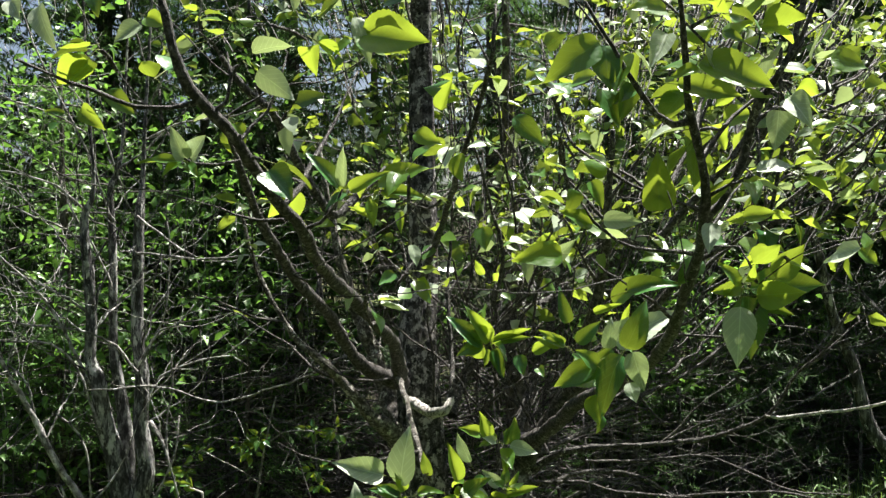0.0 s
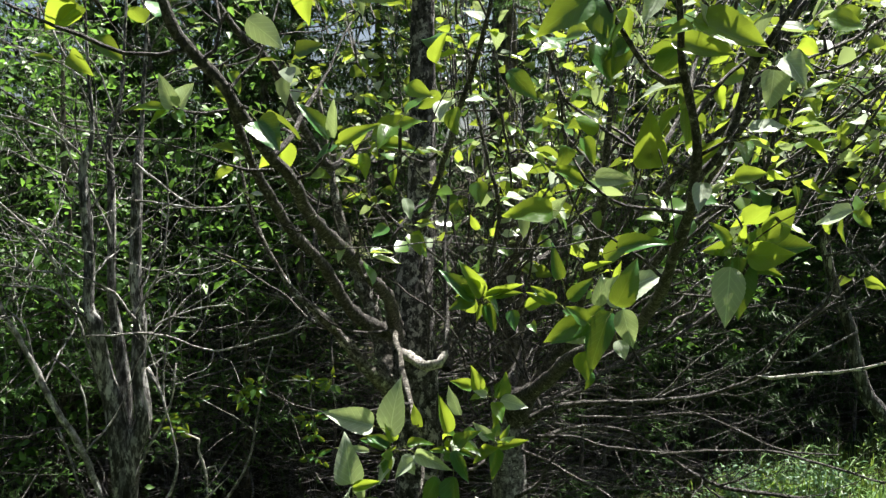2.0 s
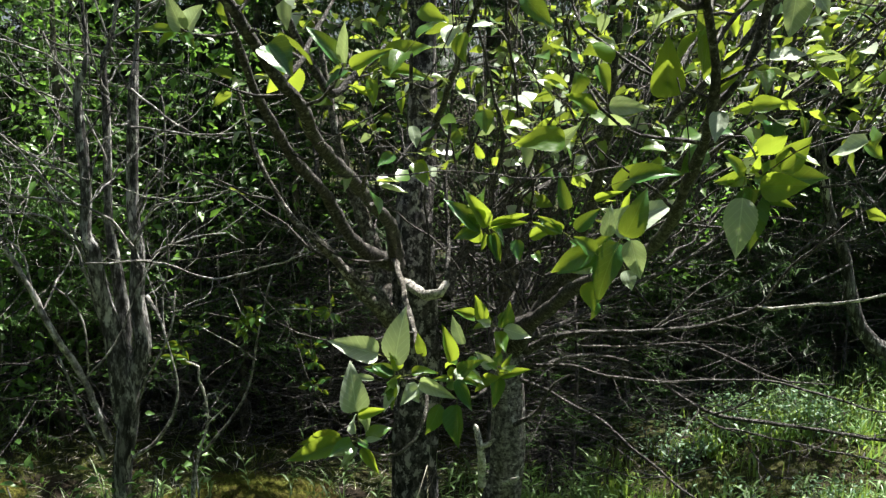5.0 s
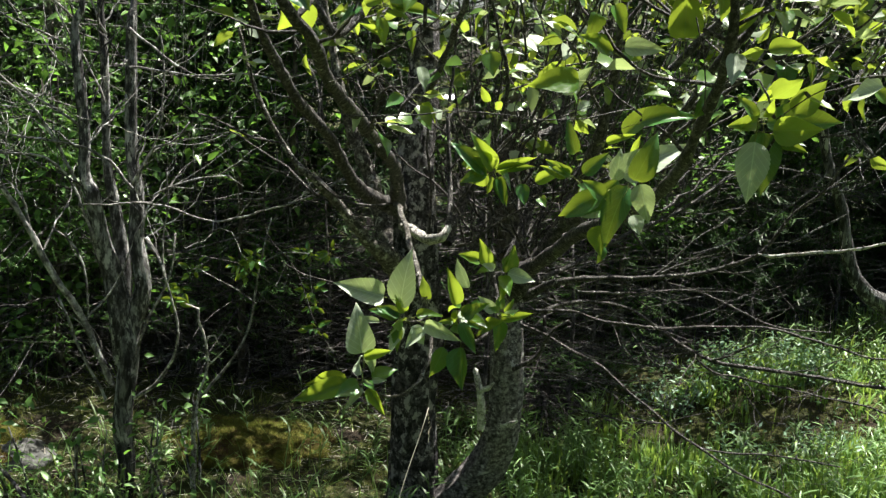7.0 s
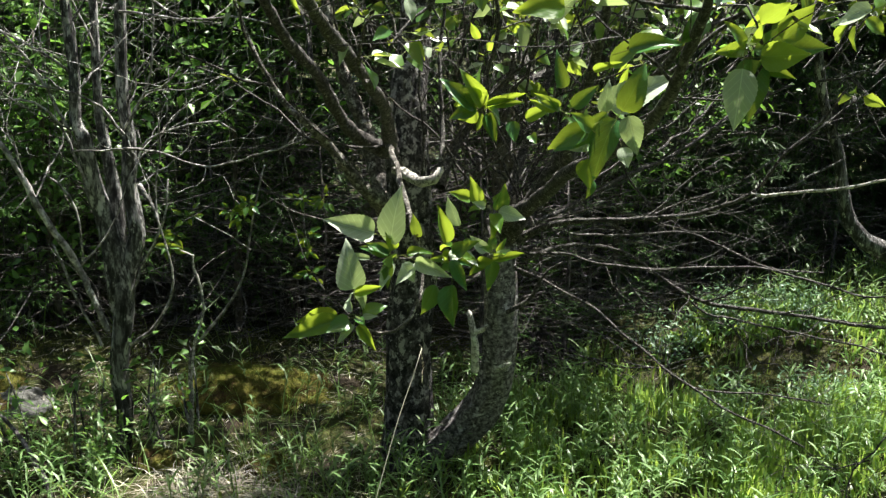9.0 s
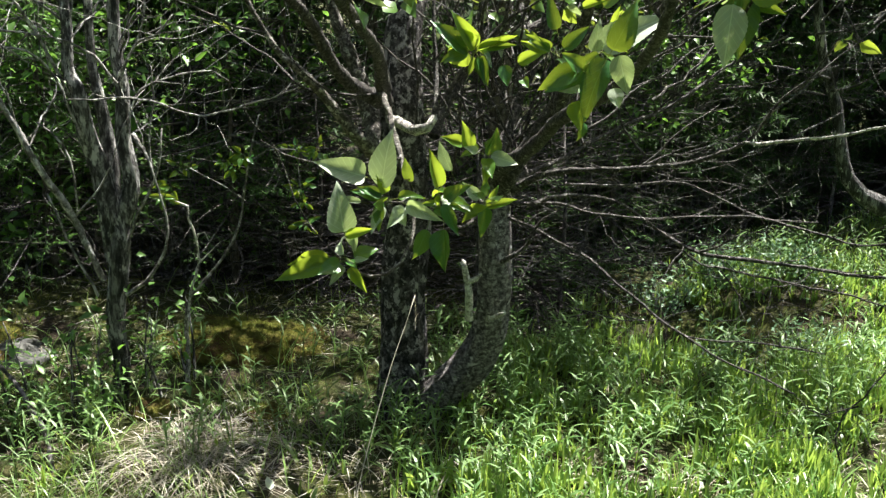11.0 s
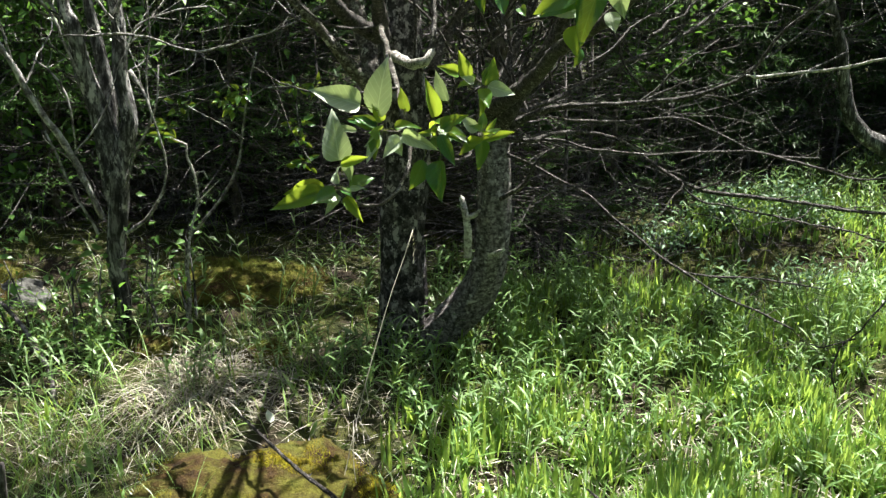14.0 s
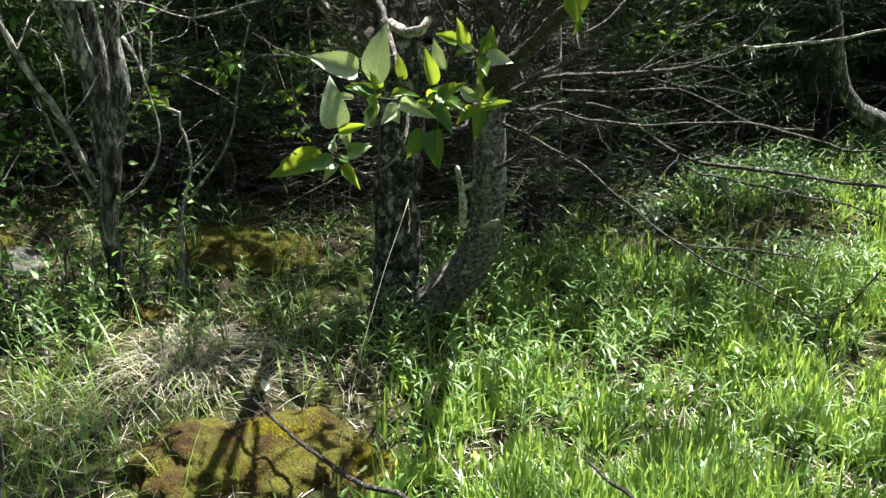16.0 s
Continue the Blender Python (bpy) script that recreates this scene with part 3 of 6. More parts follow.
poplar_limb("branch", [(0.237, 3.3, 0.831, 0.0097), (0.347, 3.3, 0.827, 0.0064), (0.458, 3.25, 0.833, 0.0048), (0.548, 3.2, 0.814, 0.0048), (0.728, 3.15, 0.807, 0.0048), (0.901, 3.1, 0.826, 0.0042), (1.032, 3.05, 0.835, 0.0042), (1.144, 3, 0.819, 0.0041), (1.253, 2.95, 0.791, 0.0041), (1.322, 2.9, 0.78, 0.0035), (1.402, 2.85, 0.799, 0.0029)])
poplar_limb("branch", [(0.455, 3.25, 0.907, 0.0048), (0.618, 3.3, 0.89, 0.0043), (0.812, 3.3, 0.902, 0.0037), (0.911, 3.3, 0.89, 0.0038), (1.047, 3.28, 0.823, 0.0038), (1.178, 3.25, 0.78, 0.0038), (1.314, 3.2, 0.783, 0.0026)])
poplar_limb("branch", [(0.313, 3.35, 0.805, 0.0099), (0.497, 3.4, 0.837, 0.0074), (0.66, 3.4, 0.812, 0.0067), (0.781, 3.38, 0.738, 0.0067), (0.869, 3.35, 0.679, 0.0076), (0.949, 3.3, 0.65, 0.0075), (1.054, 3.25, 0.642, 0.0075), (1.215, 3.2, 0.635, 0.0067), (1.371, 3.15, 0.62, 0.0067), (1.518, 3.1, 0.614, 0.0059), (1.715, 3, 0.615, 0.0039)])
poplar_limb("branch", [(0.88, 3.35, 0.673, 0.0045), (0.952, 3.3, 0.609, 0.0045), (1.048, 3.28, 0.594, 0.0045), (1.249, 3.22, 0.561, 0.0039), (1.413, 3.18, 0.536, 0.0039), (1.532, 3.1, 0.515, 0.0032)])
poplar_limb("branch", [(0.949, 3.3, 0.654, 0.0051), (0.992, 3.25, 0.687, 0.0044), (1.05, 3.2, 0.738, 0.0031)])
poplar_limb("branch", [(1.018, 3.28, 0.588, 0.0032), (1.087, 3.25, 0.503, 0.0032), (1.132, 3.22, 0.454, 0.0032), (1.185, 3.2, 0.452, 0.0026)])
poplar_limb("branch", [(0.26, 3.3, 0.779, 0.008), (0.36, 3.3, 0.735, 0.0057), (0.536, 3.2, 0.655, 0.0048), (0.664, 3.1, 0.558, 0.0048), (0.819, 3, 0.452, 0.0041), (0.961, 2.95, 0.375, 0.0036), (1.078, 2.9, 0.332, 0.0036), (1.155, 2.85, 0.305, 0.003)])
poplar_limb("branch", [(0.829, 3, 0.446, 0.003), (0.914, 3, 0.432, 0.0036), (1.045, 3, 0.424, 0.003), (1.17, 2.98, 0.415, 0.003), (1.272, 2.95, 0.403, 0.0018)])
poplar_limb("branch", [(1.316, 2.6, 0.504, 0.0033), (1.252, 2.6, 0.399, 0.0028), (1.193, 2.6, 0.346, 0.0028), (1.185, 2.6, 0.255, 0.0028), (1.206, 2.6, 0.2, 0.0023)])
poplar_limb("branch", [(1.239, 2.6, 0.378, 0.0028), (1.144, 2.6, 0.346, 0.0022), (1.074, 2.6, 0.373, 0.0016)])
poplar_limb("limb", [(0.008, 3.35, 1.054, 0.0217), (0.053, 3.45, 1.16, 0.0188), (0.146, 3.55, 1.284, 0.0158), (0.286, 3.65, 1.387, 0.0145), (0.423, 3.75, 1.438, 0.0121), (0.576, 3.8, 1.575, 0.0095), (0.687, 3.85, 1.745, 0.0068)])
poplar_limb("limb", [(0.194, 3.4, 0.905, 0.0222), (0.26, 3.5, 1.011, 0.021), (0.328, 3.6, 1.165, 0.018), (0.393, 3.65, 1.327, 0.0164), (0.436, 3.7, 1.512, 0.0138), (0.472, 3.7, 1.716, 0.0111), (0.496, 3.7, 1.935, 0.0074)])
poplar_limb("branch", [(0.254, 3.4, 0.925, 0.0138), (0.389, 3.55, 1.024, 0.0123), (0.575, 3.7, 1.176, 0.0108), (0.76, 3.8, 1.341, 0.0092), (0.939, 3.85, 1.512, 0.0075), (1.143, 3.9, 1.664, 0.0059), (1.332, 3.9, 1.792, 0.0045)])
poplar_limb("branch", [(0.23, 3.35, 0.894, 0.0117), (0.427, 3.5, 0.928, 0.0094), (0.689, 3.7, 1.024, 0.0081), (0.948, 3.8, 1.122, 0.0074), (1.192, 3.9, 1.269, 0.0059), (1.41, 3.9, 1.381, 0.0045)])
poplar_limb("limb", [(-0.087, 3.2, 1.514, 0.0118), (-0.024, 2.8, 1.649, 0.0096), (0.02, 2.5, 1.767, 0.008), (0.051, 2.3, 1.859, 0.0068), (0.09, 2.2, 1.959, 0.006), (0.111, 2.1, 2.048, 0.0047), (0.124, 2.1, 2.151, 0.0032)])
poplar_limb("branch", [(-0.023, 2.75, 1.648, 0.0045), (-0.09, 2.7, 1.594, 0.0034), (-0.127, 2.65, 1.534, 0.0029), (-0.178, 2.7, 1.439, 0.0034)])
poplar_limb("branch", [(0.131, 2.3, 2.063, 0.0039), (0.14, 2.35, 1.916, 0.0039), (0.164, 2.4, 1.773, 0.0034), (0.181, 2.45, 1.665, 0.0026)])
poplar_limb("branch", [(0.304, 2.4, 1.88, 0.004), (0.356, 2.5, 1.806, 0.0036), (0.326, 2.6, 1.725, 0.0033), (0.286, 2.8, 1.621, 0.0035), (0.253, 3, 1.483, 0.0043)])
poplar_limb("branch", [(0.028, 2.5, 1.781, 0.0036), (-0.043, 2.45, 1.73, 0.0035), (-0.111, 2.42, 1.764, 0.003), (-0.154, 2.4, 1.774, 0.0026)])
poplar_limb("branch", [(-0.056, 3.3, 1.062, 0.0055), (-0.046, 3.25, 1.221, 0.0047), (-0.061, 3.2, 1.409, 0.004), (-0.05, 3.2, 1.57, 0.0034)])
poplar_limb("limb", [(0.987, 2.6, 2.325, 0.0085), (0.928, 2.6, 2.085, 0.0083), (0.889, 2.65, 1.942, 0.009), (0.807, 2.7, 1.794, 0.0098), (0.736, 2.8, 1.641, 0.01), (0.669, 2.95, 1.473, 0.0112), (0.565, 3.15, 1.32, 0.0135)])
poplar_limb("branch", [(1.235, 2.7, 2.08, 0.0043), (1.115, 2.75, 1.997, 0.005), (1.005, 2.8, 1.975, 0.005), (0.906, 2.85, 1.918, 0.005)])
poplar_limb("branch", [(1.319, 2.9, 1.778, 0.0035), (1.207, 2.95, 1.733, 0.004), (1.103, 3, 1.633, 0.004), (0.96, 3.05, 1.549, 0.0046), (0.812, 3.1, 1.462, 0.0053)])
poplar_limb("branch", [(0.658, 3.000, 1.485, 0.0085), (0.802, 2.933, 1.590, 0.0078), (0.895, 2.867, 1.646, 0.0070), (0.982, 2.800, 1.731, 0.0063), (1.083, 2.733, 1.832, 0.0055), (1.128, 2.667, 1.888, 0.0047), (1.178, 2.600, 1.940, 0.0040)])
poplar_limb("branch", [(0.728, 3.100, 1.456, 0.0075), (0.920, 3.025, 1.635, 0.0065), (1.102, 2.950, 1.713, 0.0055), (1.184, 2.875, 1.777, 0.0045), (1.270, 2.800, 1.911, 0.0035)])
poplar_limb("branch", [(0.742, 2.500, 1.831, 0.0055), (0.806, 2.480, 1.932, 0.0050), (0.888, 2.460, 1.981, 0.0045), (0.956, 2.440, 2.000, 0.0040), (1.021, 2.420, 2.024, 0.0035), (1.085, 2.400, 2.070, 0.0030)])
poplar_limb("branch", [(0.462, 2.050, 1.731, 0.0060), (0.492, 2.080, 1.768, 0.0054), (0.531, 2.110, 1.826, 0.0048), (0.578, 2.140, 1.927, 0.0042), (0.627, 2.170, 2.033, 0.0036), (0.651, 2.200, 2.093, 0.0030)])
poplar_limb("limb", [(0.603, 2.700, 1.646, 0.0120), (0.666, 2.658, 1.727, 0.0112), (0.766, 2.617, 1.835, 0.0103), (0.812, 2.575, 1.920, 0.0095), (0.827, 2.533, 2.002, 0.0087), (0.875, 2.492, 2.056, 0.0078), (0.911, 2.450, 2.127, 0.0070)])
poplar_limb("branch", [(0.795, 2.460, 1.911, 0.0050), (0.786, 2.440, 1.783, 0.0043), (0.757, 2.420, 1.689, 0.0035), (0.701, 2.400, 1.624, 0.0028)])
poplar_limb("branch", [(0.139, 2.900, 1.453, 0.0060), (0.172, 2.860, 1.606, 0.0055), (0.137, 2.820, 1.738, 0.0050), (0.114, 2.780, 1.844, 0.0045), (0.082, 2.740, 1.946, 0.0040), (0.082, 2.700, 2.044, 0.0035)])
poplar_limb("branch", [(0.320, 2.600, 1.912, 0.0045), (0.338, 2.667, 1.802, 0.0040), (0.399, 2.733, 1.711, 0.0035), (0.364, 2.800, 1.562, 0.0030)])

# tufts of leaves along the limbs, and finer leafy branches above
mass, shoots, single = Geo(), Geo(), 0
extra = []
for q, g in list(poplar_wood):
    top = max(p[2] for p in q)
    if top < 1.25:
        continue
    for _ in range(3 if len(q) > 25 else 1):
        line = sway(spline(branch_from(q, rng, rng.uniform(0.25, 0.6), 0.25, 0.8), 0.03), 0.002, rng)
        if line[-1][1] > 1.5 or line[-1][2] > 2.4:
            shoots.tube(line, 5, 0, 0.1, rng)
            extra.append(line)
# the thicket of thin upright branches over the fork
for _ in range(48):
    a = Vector((rng.gauss(0.3, 0.25), rng.uniform(3.3, 3.8), rng.uniform(0.85, 1.4)))
    d = Vector((rng.gauss(0.15, 0.65), rng.gauss(0.1, 0.5), rng.uniform(0.4, 1.1))).normalized()
    line, n = [], 9
    reach = rng.uniform(0.5, 1.3)
    for k in range(n):
        line.append((*a, 0.0058 * (1 - 0.8 * k / n)))
        d = (d + Vector((rng.gauss(0, 0.16), rng.gauss(0, 0.16), rng.gauss(0.04, 0.14)))).normalized()
        a = a + d * reach / n
    line = sway(spline(line, 0.035), 0.006, rng)
    shoots.tube(line, 5, 0, 0.15, rng)
    extra.append(line)
    for _ in range(7):
        s = branch_from(line, rng, rng.uniform(0.1, 0.4), 0.1, 0.9)
        shoots.tube([(a_, b_, c_, r_ * 0.6) for a_, b_, c_, r_ in s], 4, 0, 0, rng, False)
# the crown that spreads above and behind, over the clearing, plus unseen branches for shade
for n_ in range(560):
    # from 455 on: unseen branches, added above the view to shade the near ground
    if n_ >= 530:
        a = (rng.uniform(1.55, 2.2), rng.uniform(3.0, 3.6), rng.uniform(2.7, 3.3))
    elif n_ >= 455:
        a = (rng.uniform(-0.75, 0.05), rng.uniform(2.9, 3.5), rng.uniform(2.65, 3.3))
    elif n_ >= 350:
        a = (rng.uniform(-1.2, 0.1), rng.uniform(4.2, 5.2), 3.3 - 1.25 * rng.random() ** 1.4)
    elif n_ < 50:
        a = (rng.uniform(-0.4, 0.6), rng.uniform(3.6, 5.0), rng.uniform(1.6, 2.5))
    else:
        a = (rng.uniform(0.5, 2.3), rng.uniform(3.8, 5.2), rng.uniform(1.6, 2.8))
    b = Vector((0.1 + 0.45 * a[0], 3.5, max(0.9, a[2] - 0.9)))
    d = Vector((a[0] - b.x, a[1] - b.y, a[2] - b.z)).normalized()
    line = [(*(Vector(a) + d * (s - 0.5) * 0.7 + Vector((0, 0, 0.1 * s * s))), 0.004 * (1 - 0.7 * s)) for s in (0, 0.25, 0.5, 0.75, 1)]
    line = sway(spline(line, 0.05), 0.004, rng)
    shoots.tube(line, 5, 0, 0.1, rng)
    extra.append(line)
for q, g in poplar_wood + [(e, None) for e in extra]:
    for k in range(2, len(q), 3):
        z, y = q[k][2], q[k][1]
        if z < 1.3 or (z > 2.1 + (y - 1.4) * 0.27 and (y < 2.8 or 0.2 < q[k][0] < 1.4)) or q[k][3] > 0.011 or rng.random() > (0.3 if z < 1.6 else 0.85) * (0.55 if y < 2.3 else 0.54 if y < 3.55 else 0.86):
            continue
        d = Vector((rng.gauss(0, 1), rng.gauss(0, 1), rng.gauss(0.5, 0.7)))
        near = y < 2.3 and z < 2.6 and single < 260
        n = rng.randint(2, 4)
        single += n if near else 0
        leafy_spur(poplar, shoots, mass, q[k][:3], d, rng, n, near)
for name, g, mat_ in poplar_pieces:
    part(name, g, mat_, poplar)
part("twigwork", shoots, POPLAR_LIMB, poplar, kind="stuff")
part("foliage", mass, [LEAF_MASS, STALK, PALE_MASS], poplar, "sunlit yellow-green poplar leaves", kind="stuff")

# small leaves round the ends of the hanging shoots
for p in SHOOT_ENDS:
    for _ in range(8):
        d = Vector((rng.gauss(0, 1), rng.gauss(-0.2, 0.8), rng.gauss(0, 0.8))).normalized()
        a = Vector(p) + d * 0.02
        leaf_at(poplar, a, a + d * rng.uniform(0.035, 0.08), rng.uniform(0.35, 0.6), rng)

# the larger leaves that hang in front
leaf_at(poplar, (-0.157, 2.25, 1.11), (-0.27, 2.21, 1.152), 0.5, rng, True)
leaf_at(poplar, (-0.119, 2.28, 1.079), (-0.106, 2.248, 1.217), 0.5, rng, True)
leaf_at(poplar, (-0.202, 2.18, 0.994), (-0.215, 2.156, 1.102), 0.62, rng, True)
leaf_at(poplar, (-0.198, 2.18, 0.984), (-0.13, 2.168, 1.003), 0.35, rng)
leaf_at(poplar, (-0.236, 2.18, 0.919), (-0.362, 2.148, 0.896), 0.38, rng, False)
leaf_at(poplar, (-0.238, 2.2, 0.924), (-0.345, 2.216, 0.905), 0.35, rng, False)
leaf_at(poplar, (-0.121, 2.26, 1.042), (-0.128, 2.236, 0.98), 0.45, rng, False)
leaf_at(poplar, (-0.061, 2.3, 1.033), (0.026, 2.26, 1.001), 0.38, rng, True)
leaf_at(poplar, (-0.065, 2.3, 1.025), (-0.108, 2.268, 0.981), 0.5, rng)
leaf_at(poplar, (-0.013, 2.4, 0.947), (-0.039, 2.368, 0.874), 0.6, rng, False)
leaf_at(poplar, (0.03, 2.4, 0.947), (0.032, 2.36, 0.844), 0.56, rng, False)
leaf_at(poplar, (0.029, 2.38, 1.017), (0.064, 2.348, 0.946), 0.4, rng)
leaf_at(poplar, (0.015, 2.4, 1.056), (-0.007, 2.384, 1.159), 0.36, rng)
leaf_at(poplar, (0.148, 2.68, 0.945), (0.144, 2.648, 0.866), 0.5, rng, False)
leaf_at(poplar, (0.108, 2.68, 0.938), (0.161, 2.648, 0.952), 0.5, rng)
leaf_at(poplar, (0.152, 2.7, 0.94), (0.246, 2.68, 0.964), 0.3, rng)
leaf_at(poplar, (0.029, 2.4, 1.03), (0.099, 2.384, 1.067), 0.36, rng)
leaf_at(poplar, (-0.083, 2.35, 1.038), (-0.013, 2.37, 1.048), 0.4, rng)
leaf_at(poplar, (-0.053, 2.4, 1.071), (-0.069, 2.38, 1.132), 0.45, rng)
leaf_at(poplar, (-0.168, 2.27, 1.045), (-0.247, 2.258, 1.059), 0.2, rng)
leaf_at(poplar, (-0.184, 2.2, 1.005), (-0.176, 2.22, 0.934), 0.4, rng)
leaf_at(poplar, (0.075, 2.5, 1.151), (0.023, 2.46, 1.175), 0.5, rng)
leaf_at(poplar, (0.097, 2.5, 1.14), (0.071, 2.48, 1.216), 0.45, rng)
leaf_at(poplar, (0.148, 2.5, 1.122), (0.16, 2.48, 1.202), 0.55, rng)
leaf_at(poplar, (0.048, 2.45, 1.09), (0.015, 2.43, 1.166), 0.4, rng)
leaf_at(poplar, (0.103, 2.4, 1.396), (0.059, 2.36, 1.482), 0.42, rng)
leaf_at(poplar, (0.112, 2.4, 1.399), (0.2, 2.368, 1.409), 0.28, rng)
leaf_at(poplar, (0.118, 2.4, 1.38), (0.132, 2.38, 1.31), 0.45, rng)
leaf_at(poplar, (0.181, 2.5, 1.351), (0.19, 2.48, 1.296), 0.6, rng)
leaf_at(poplar, (0.217, 2.5, 1.358), (0.292, 2.48, 1.395), 0.4, rng)
leaf_at(poplar, (0.232, 2.5, 1.315), (0.242, 2.46, 1.298), 0.6, rng)
leaf_at(poplar, (0.287, 2.3, 1.446), (0.262, 2.28, 1.524), 0.4, rng)
leaf_at(poplar, (0.35, 2.2, 1.411), (0.415, 2.16, 1.462), 0.5, rng)
leaf_at(poplar, (0.356, 2.1, 1.415), (0.484, 2.06, 1.488), 0.45, rng)
leaf_at(poplar, (0.36, 2.15, 1.399), (0.243, 2.13, 1.315), 0.4, rng)
leaf_at(poplar, (0.386, 2.05, 1.401), (0.404, 2.03, 1.321), 0.6, rng)
leaf_at(poplar, (0.37, 2.1, 1.391), (0.308, 2.068, 1.274), 0.5, rng)
leaf_at(poplar, (0.379, 2.1, 1.451), (0.387, 2.08, 1.501), 0.3, rng)
leaf_at(poplar, (0.34, 2.2, 1.345), (0.234, 2.16, 1.322), 0.5, rng)
leaf_at(poplar, (0.344, 2.2, 1.243), (0.331, 2.18, 1.205), 0.5, rng)
leaf_at(poplar, (0.359, 2.1, 1.498), (0.413, 2.06, 1.567), 0.5, rng)
leaf_at(poplar, (0.568, 1.85, 1.521), (0.558, 1.81, 1.407), 0.55, rng)
leaf_at(poplar, (0.572, 1.85, 1.537), (0.698, 1.81, 1.533), 0.5, rng)
leaf_at(poplar, (0.561, 1.85, 1.547), (0.571, 1.83, 1.607), 0.5, rng)
leaf_at(poplar, (0.556, 1.85, 1.542), (0.493, 1.83, 1.532), 0.5, rng)
leaf_at(poplar, (0.579, 1.85, 1.516), (0.647, 1.83, 1.486), 0.35, rng)
leaf_at(poplar, (-0.393, 1.5, 1.774), (-0.406, 1.468, 1.821), 0.5, rng)
leaf_at(poplar, (-0.385, 1.5, 1.776), (-0.358, 1.48, 1.808), 0.75, rng)
leaf_at(poplar, (-0.404, 1.5, 1.771), (-0.462, 1.476, 1.772), 0.3, rng)
leaf_at(poplar, (-0.4, 1.5, 1.771), (-0.426, 1.48, 1.749), 0.5, rng)
leaf_at(poplar, (-0.392, 1.5, 1.768), (-0.37, 1.476, 1.747), 0.5, rng)
leaf_at(poplar, (-0.179, 1.66, 1.735), (-0.219, 1.636, 1.801), 0.42, rng)
leaf_at(poplar, (-0.17, 1.66, 1.737), (-0.162, 1.636, 1.805), 0.3, rng)
leaf_at(poplar, (-0.16, 1.66, 1.73), (-0.099, 1.636, 1.761), 0.35, rng)
leaf_at(poplar, (-0.165, 1.66, 1.725), (-0.201, 1.636, 1.7), 0.4, rng)
leaf_at(poplar, (-0.134, 2, 1.762), (-0.036, 1.96, 1.807), 0.5, rng)
leaf_at(poplar, (-0.123, 2, 1.751), (-0.03, 1.98, 1.74), 0.3, rng)
leaf_at(poplar, (-0.152, 2, 1.729), (-0.147, 1.98, 1.669), 0.4, rng)
leaf_at(poplar, (-0.09, 2, 1.705), (-0.089, 1.98, 1.659), 0.4, rng)
leaf_at(poplar, (-0.076, 2.2, 1.638), (-0.062, 2.18, 1.591), 0.6, rng)
leaf_at(poplar, (-0.147, 2, 1.694), (-0.195, 1.98, 1.719), 0.3, rng)
leaf_at(poplar, (-0.115, 2.2, 1.575), (-0.151, 2.18, 1.546), 0.6, rng)
leaf_at(poplar, (-0.205, 2.05, 1.55), (-0.204, 2.03, 1.508), 0.5, rng)
leaf_at(poplar, (-0.549, 1.5, 1.857), (-0.518, 1.48, 1.824), 0.6, rng)
leaf_at(poplar, (-0.575, 1.5, 1.849), (-0.599, 1.484, 1.853), 0.4, rng)
leaf_at(poplar, (-0.588, 1.5, 1.837), (-0.595, 1.492, 1.818), 0.6, rng)
leaf_at(poplar, (0.197, 1.9, 1.59), (0.246, 1.86, 1.638), 0.4, rng)
leaf_at(poplar, (0.213, 1.8, 1.612), (0.128, 1.76, 1.613), 0.55, rng)
leaf_at(poplar, (0.262, 1.75, 1.662), (0.204, 1.722, 1.691), 0.5, rng)
leaf_at(poplar, (0.282, 1.75, 1.671), (0.348, 1.73, 1.665), 0.5, rng)
leaf_at(poplar, (0.362, 1.66, 1.682), (0.352, 1.616, 1.767), 0.6, rng)
leaf_at(poplar, (0.232, 1.75, 1.726), (0.22, 1.73, 1.681), 0.7, rng)
leaf_at(poplar, (0.262, 1.75, 1.741), (0.279, 1.73, 1.69), 0.5, rng)
leaf_at(poplar, (0.434, 1.65, 1.686), (0.484, 1.63, 1.73), 0.4, rng)
leaf_at(poplar, (0.451, 1.66, 1.658), (0.436, 1.636, 1.602), 0.5, rng)
leaf_at(poplar, (0.515, 1.7, 1.667), (0.568, 1.684, 1.671), 0.6, rng)
leaf_at(poplar, (0.568, 1.8, 1.526), (0.646, 1.76, 1.533), 0.6, rng)
leaf_at(poplar, (0.537, 1.8, 1.547), (0.505, 1.78, 1.589), 0.5, rng)
leaf_at(poplar, (0.547, 1.8, 1.552), (0.561, 1.78, 1.588), 0.5, rng)
leaf_at(poplar, (0.544, 1.82, 1.505), (0.528, 1.796, 1.397), 0.55, rng)
leaf_at(poplar, (0.604, 1.8, 1.557), (0.652, 1.78, 1.618), 0.6, rng)
leaf_at(poplar, (0.34, 1.85, 1.537), (0.436, 1.83, 1.566), 0.4, rng)
leaf_at(poplar, (0.278, 1.86, 1.499), (0.327, 1.836, 1.516), 0.3, rng)
leaf_at(poplar, (0.362, 2, 1.414), (0.409, 1.98, 1.507), 0.55, rng)
leaf_at(poplar, (0.336, 2.05, 1.409), (0.338, 2.03, 1.47), 0.5, rng)
leaf_at(poplar, (0.313, 2.1, 1.373), (0.226, 2.08, 1.334), 0.5, rng)
leaf_at(poplar, (0.32, 2.1, 1.367), (0.274, 2.08, 1.406), 0.6, rng)
leaf_at(poplar, (0.386, 2.1, 1.329), (0.398, 2.08, 1.29), 0.8, rng)
leaf_at(poplar, (0.321, 2.15, 1.298), (0.328, 2.13, 1.232), 0.7, rng)
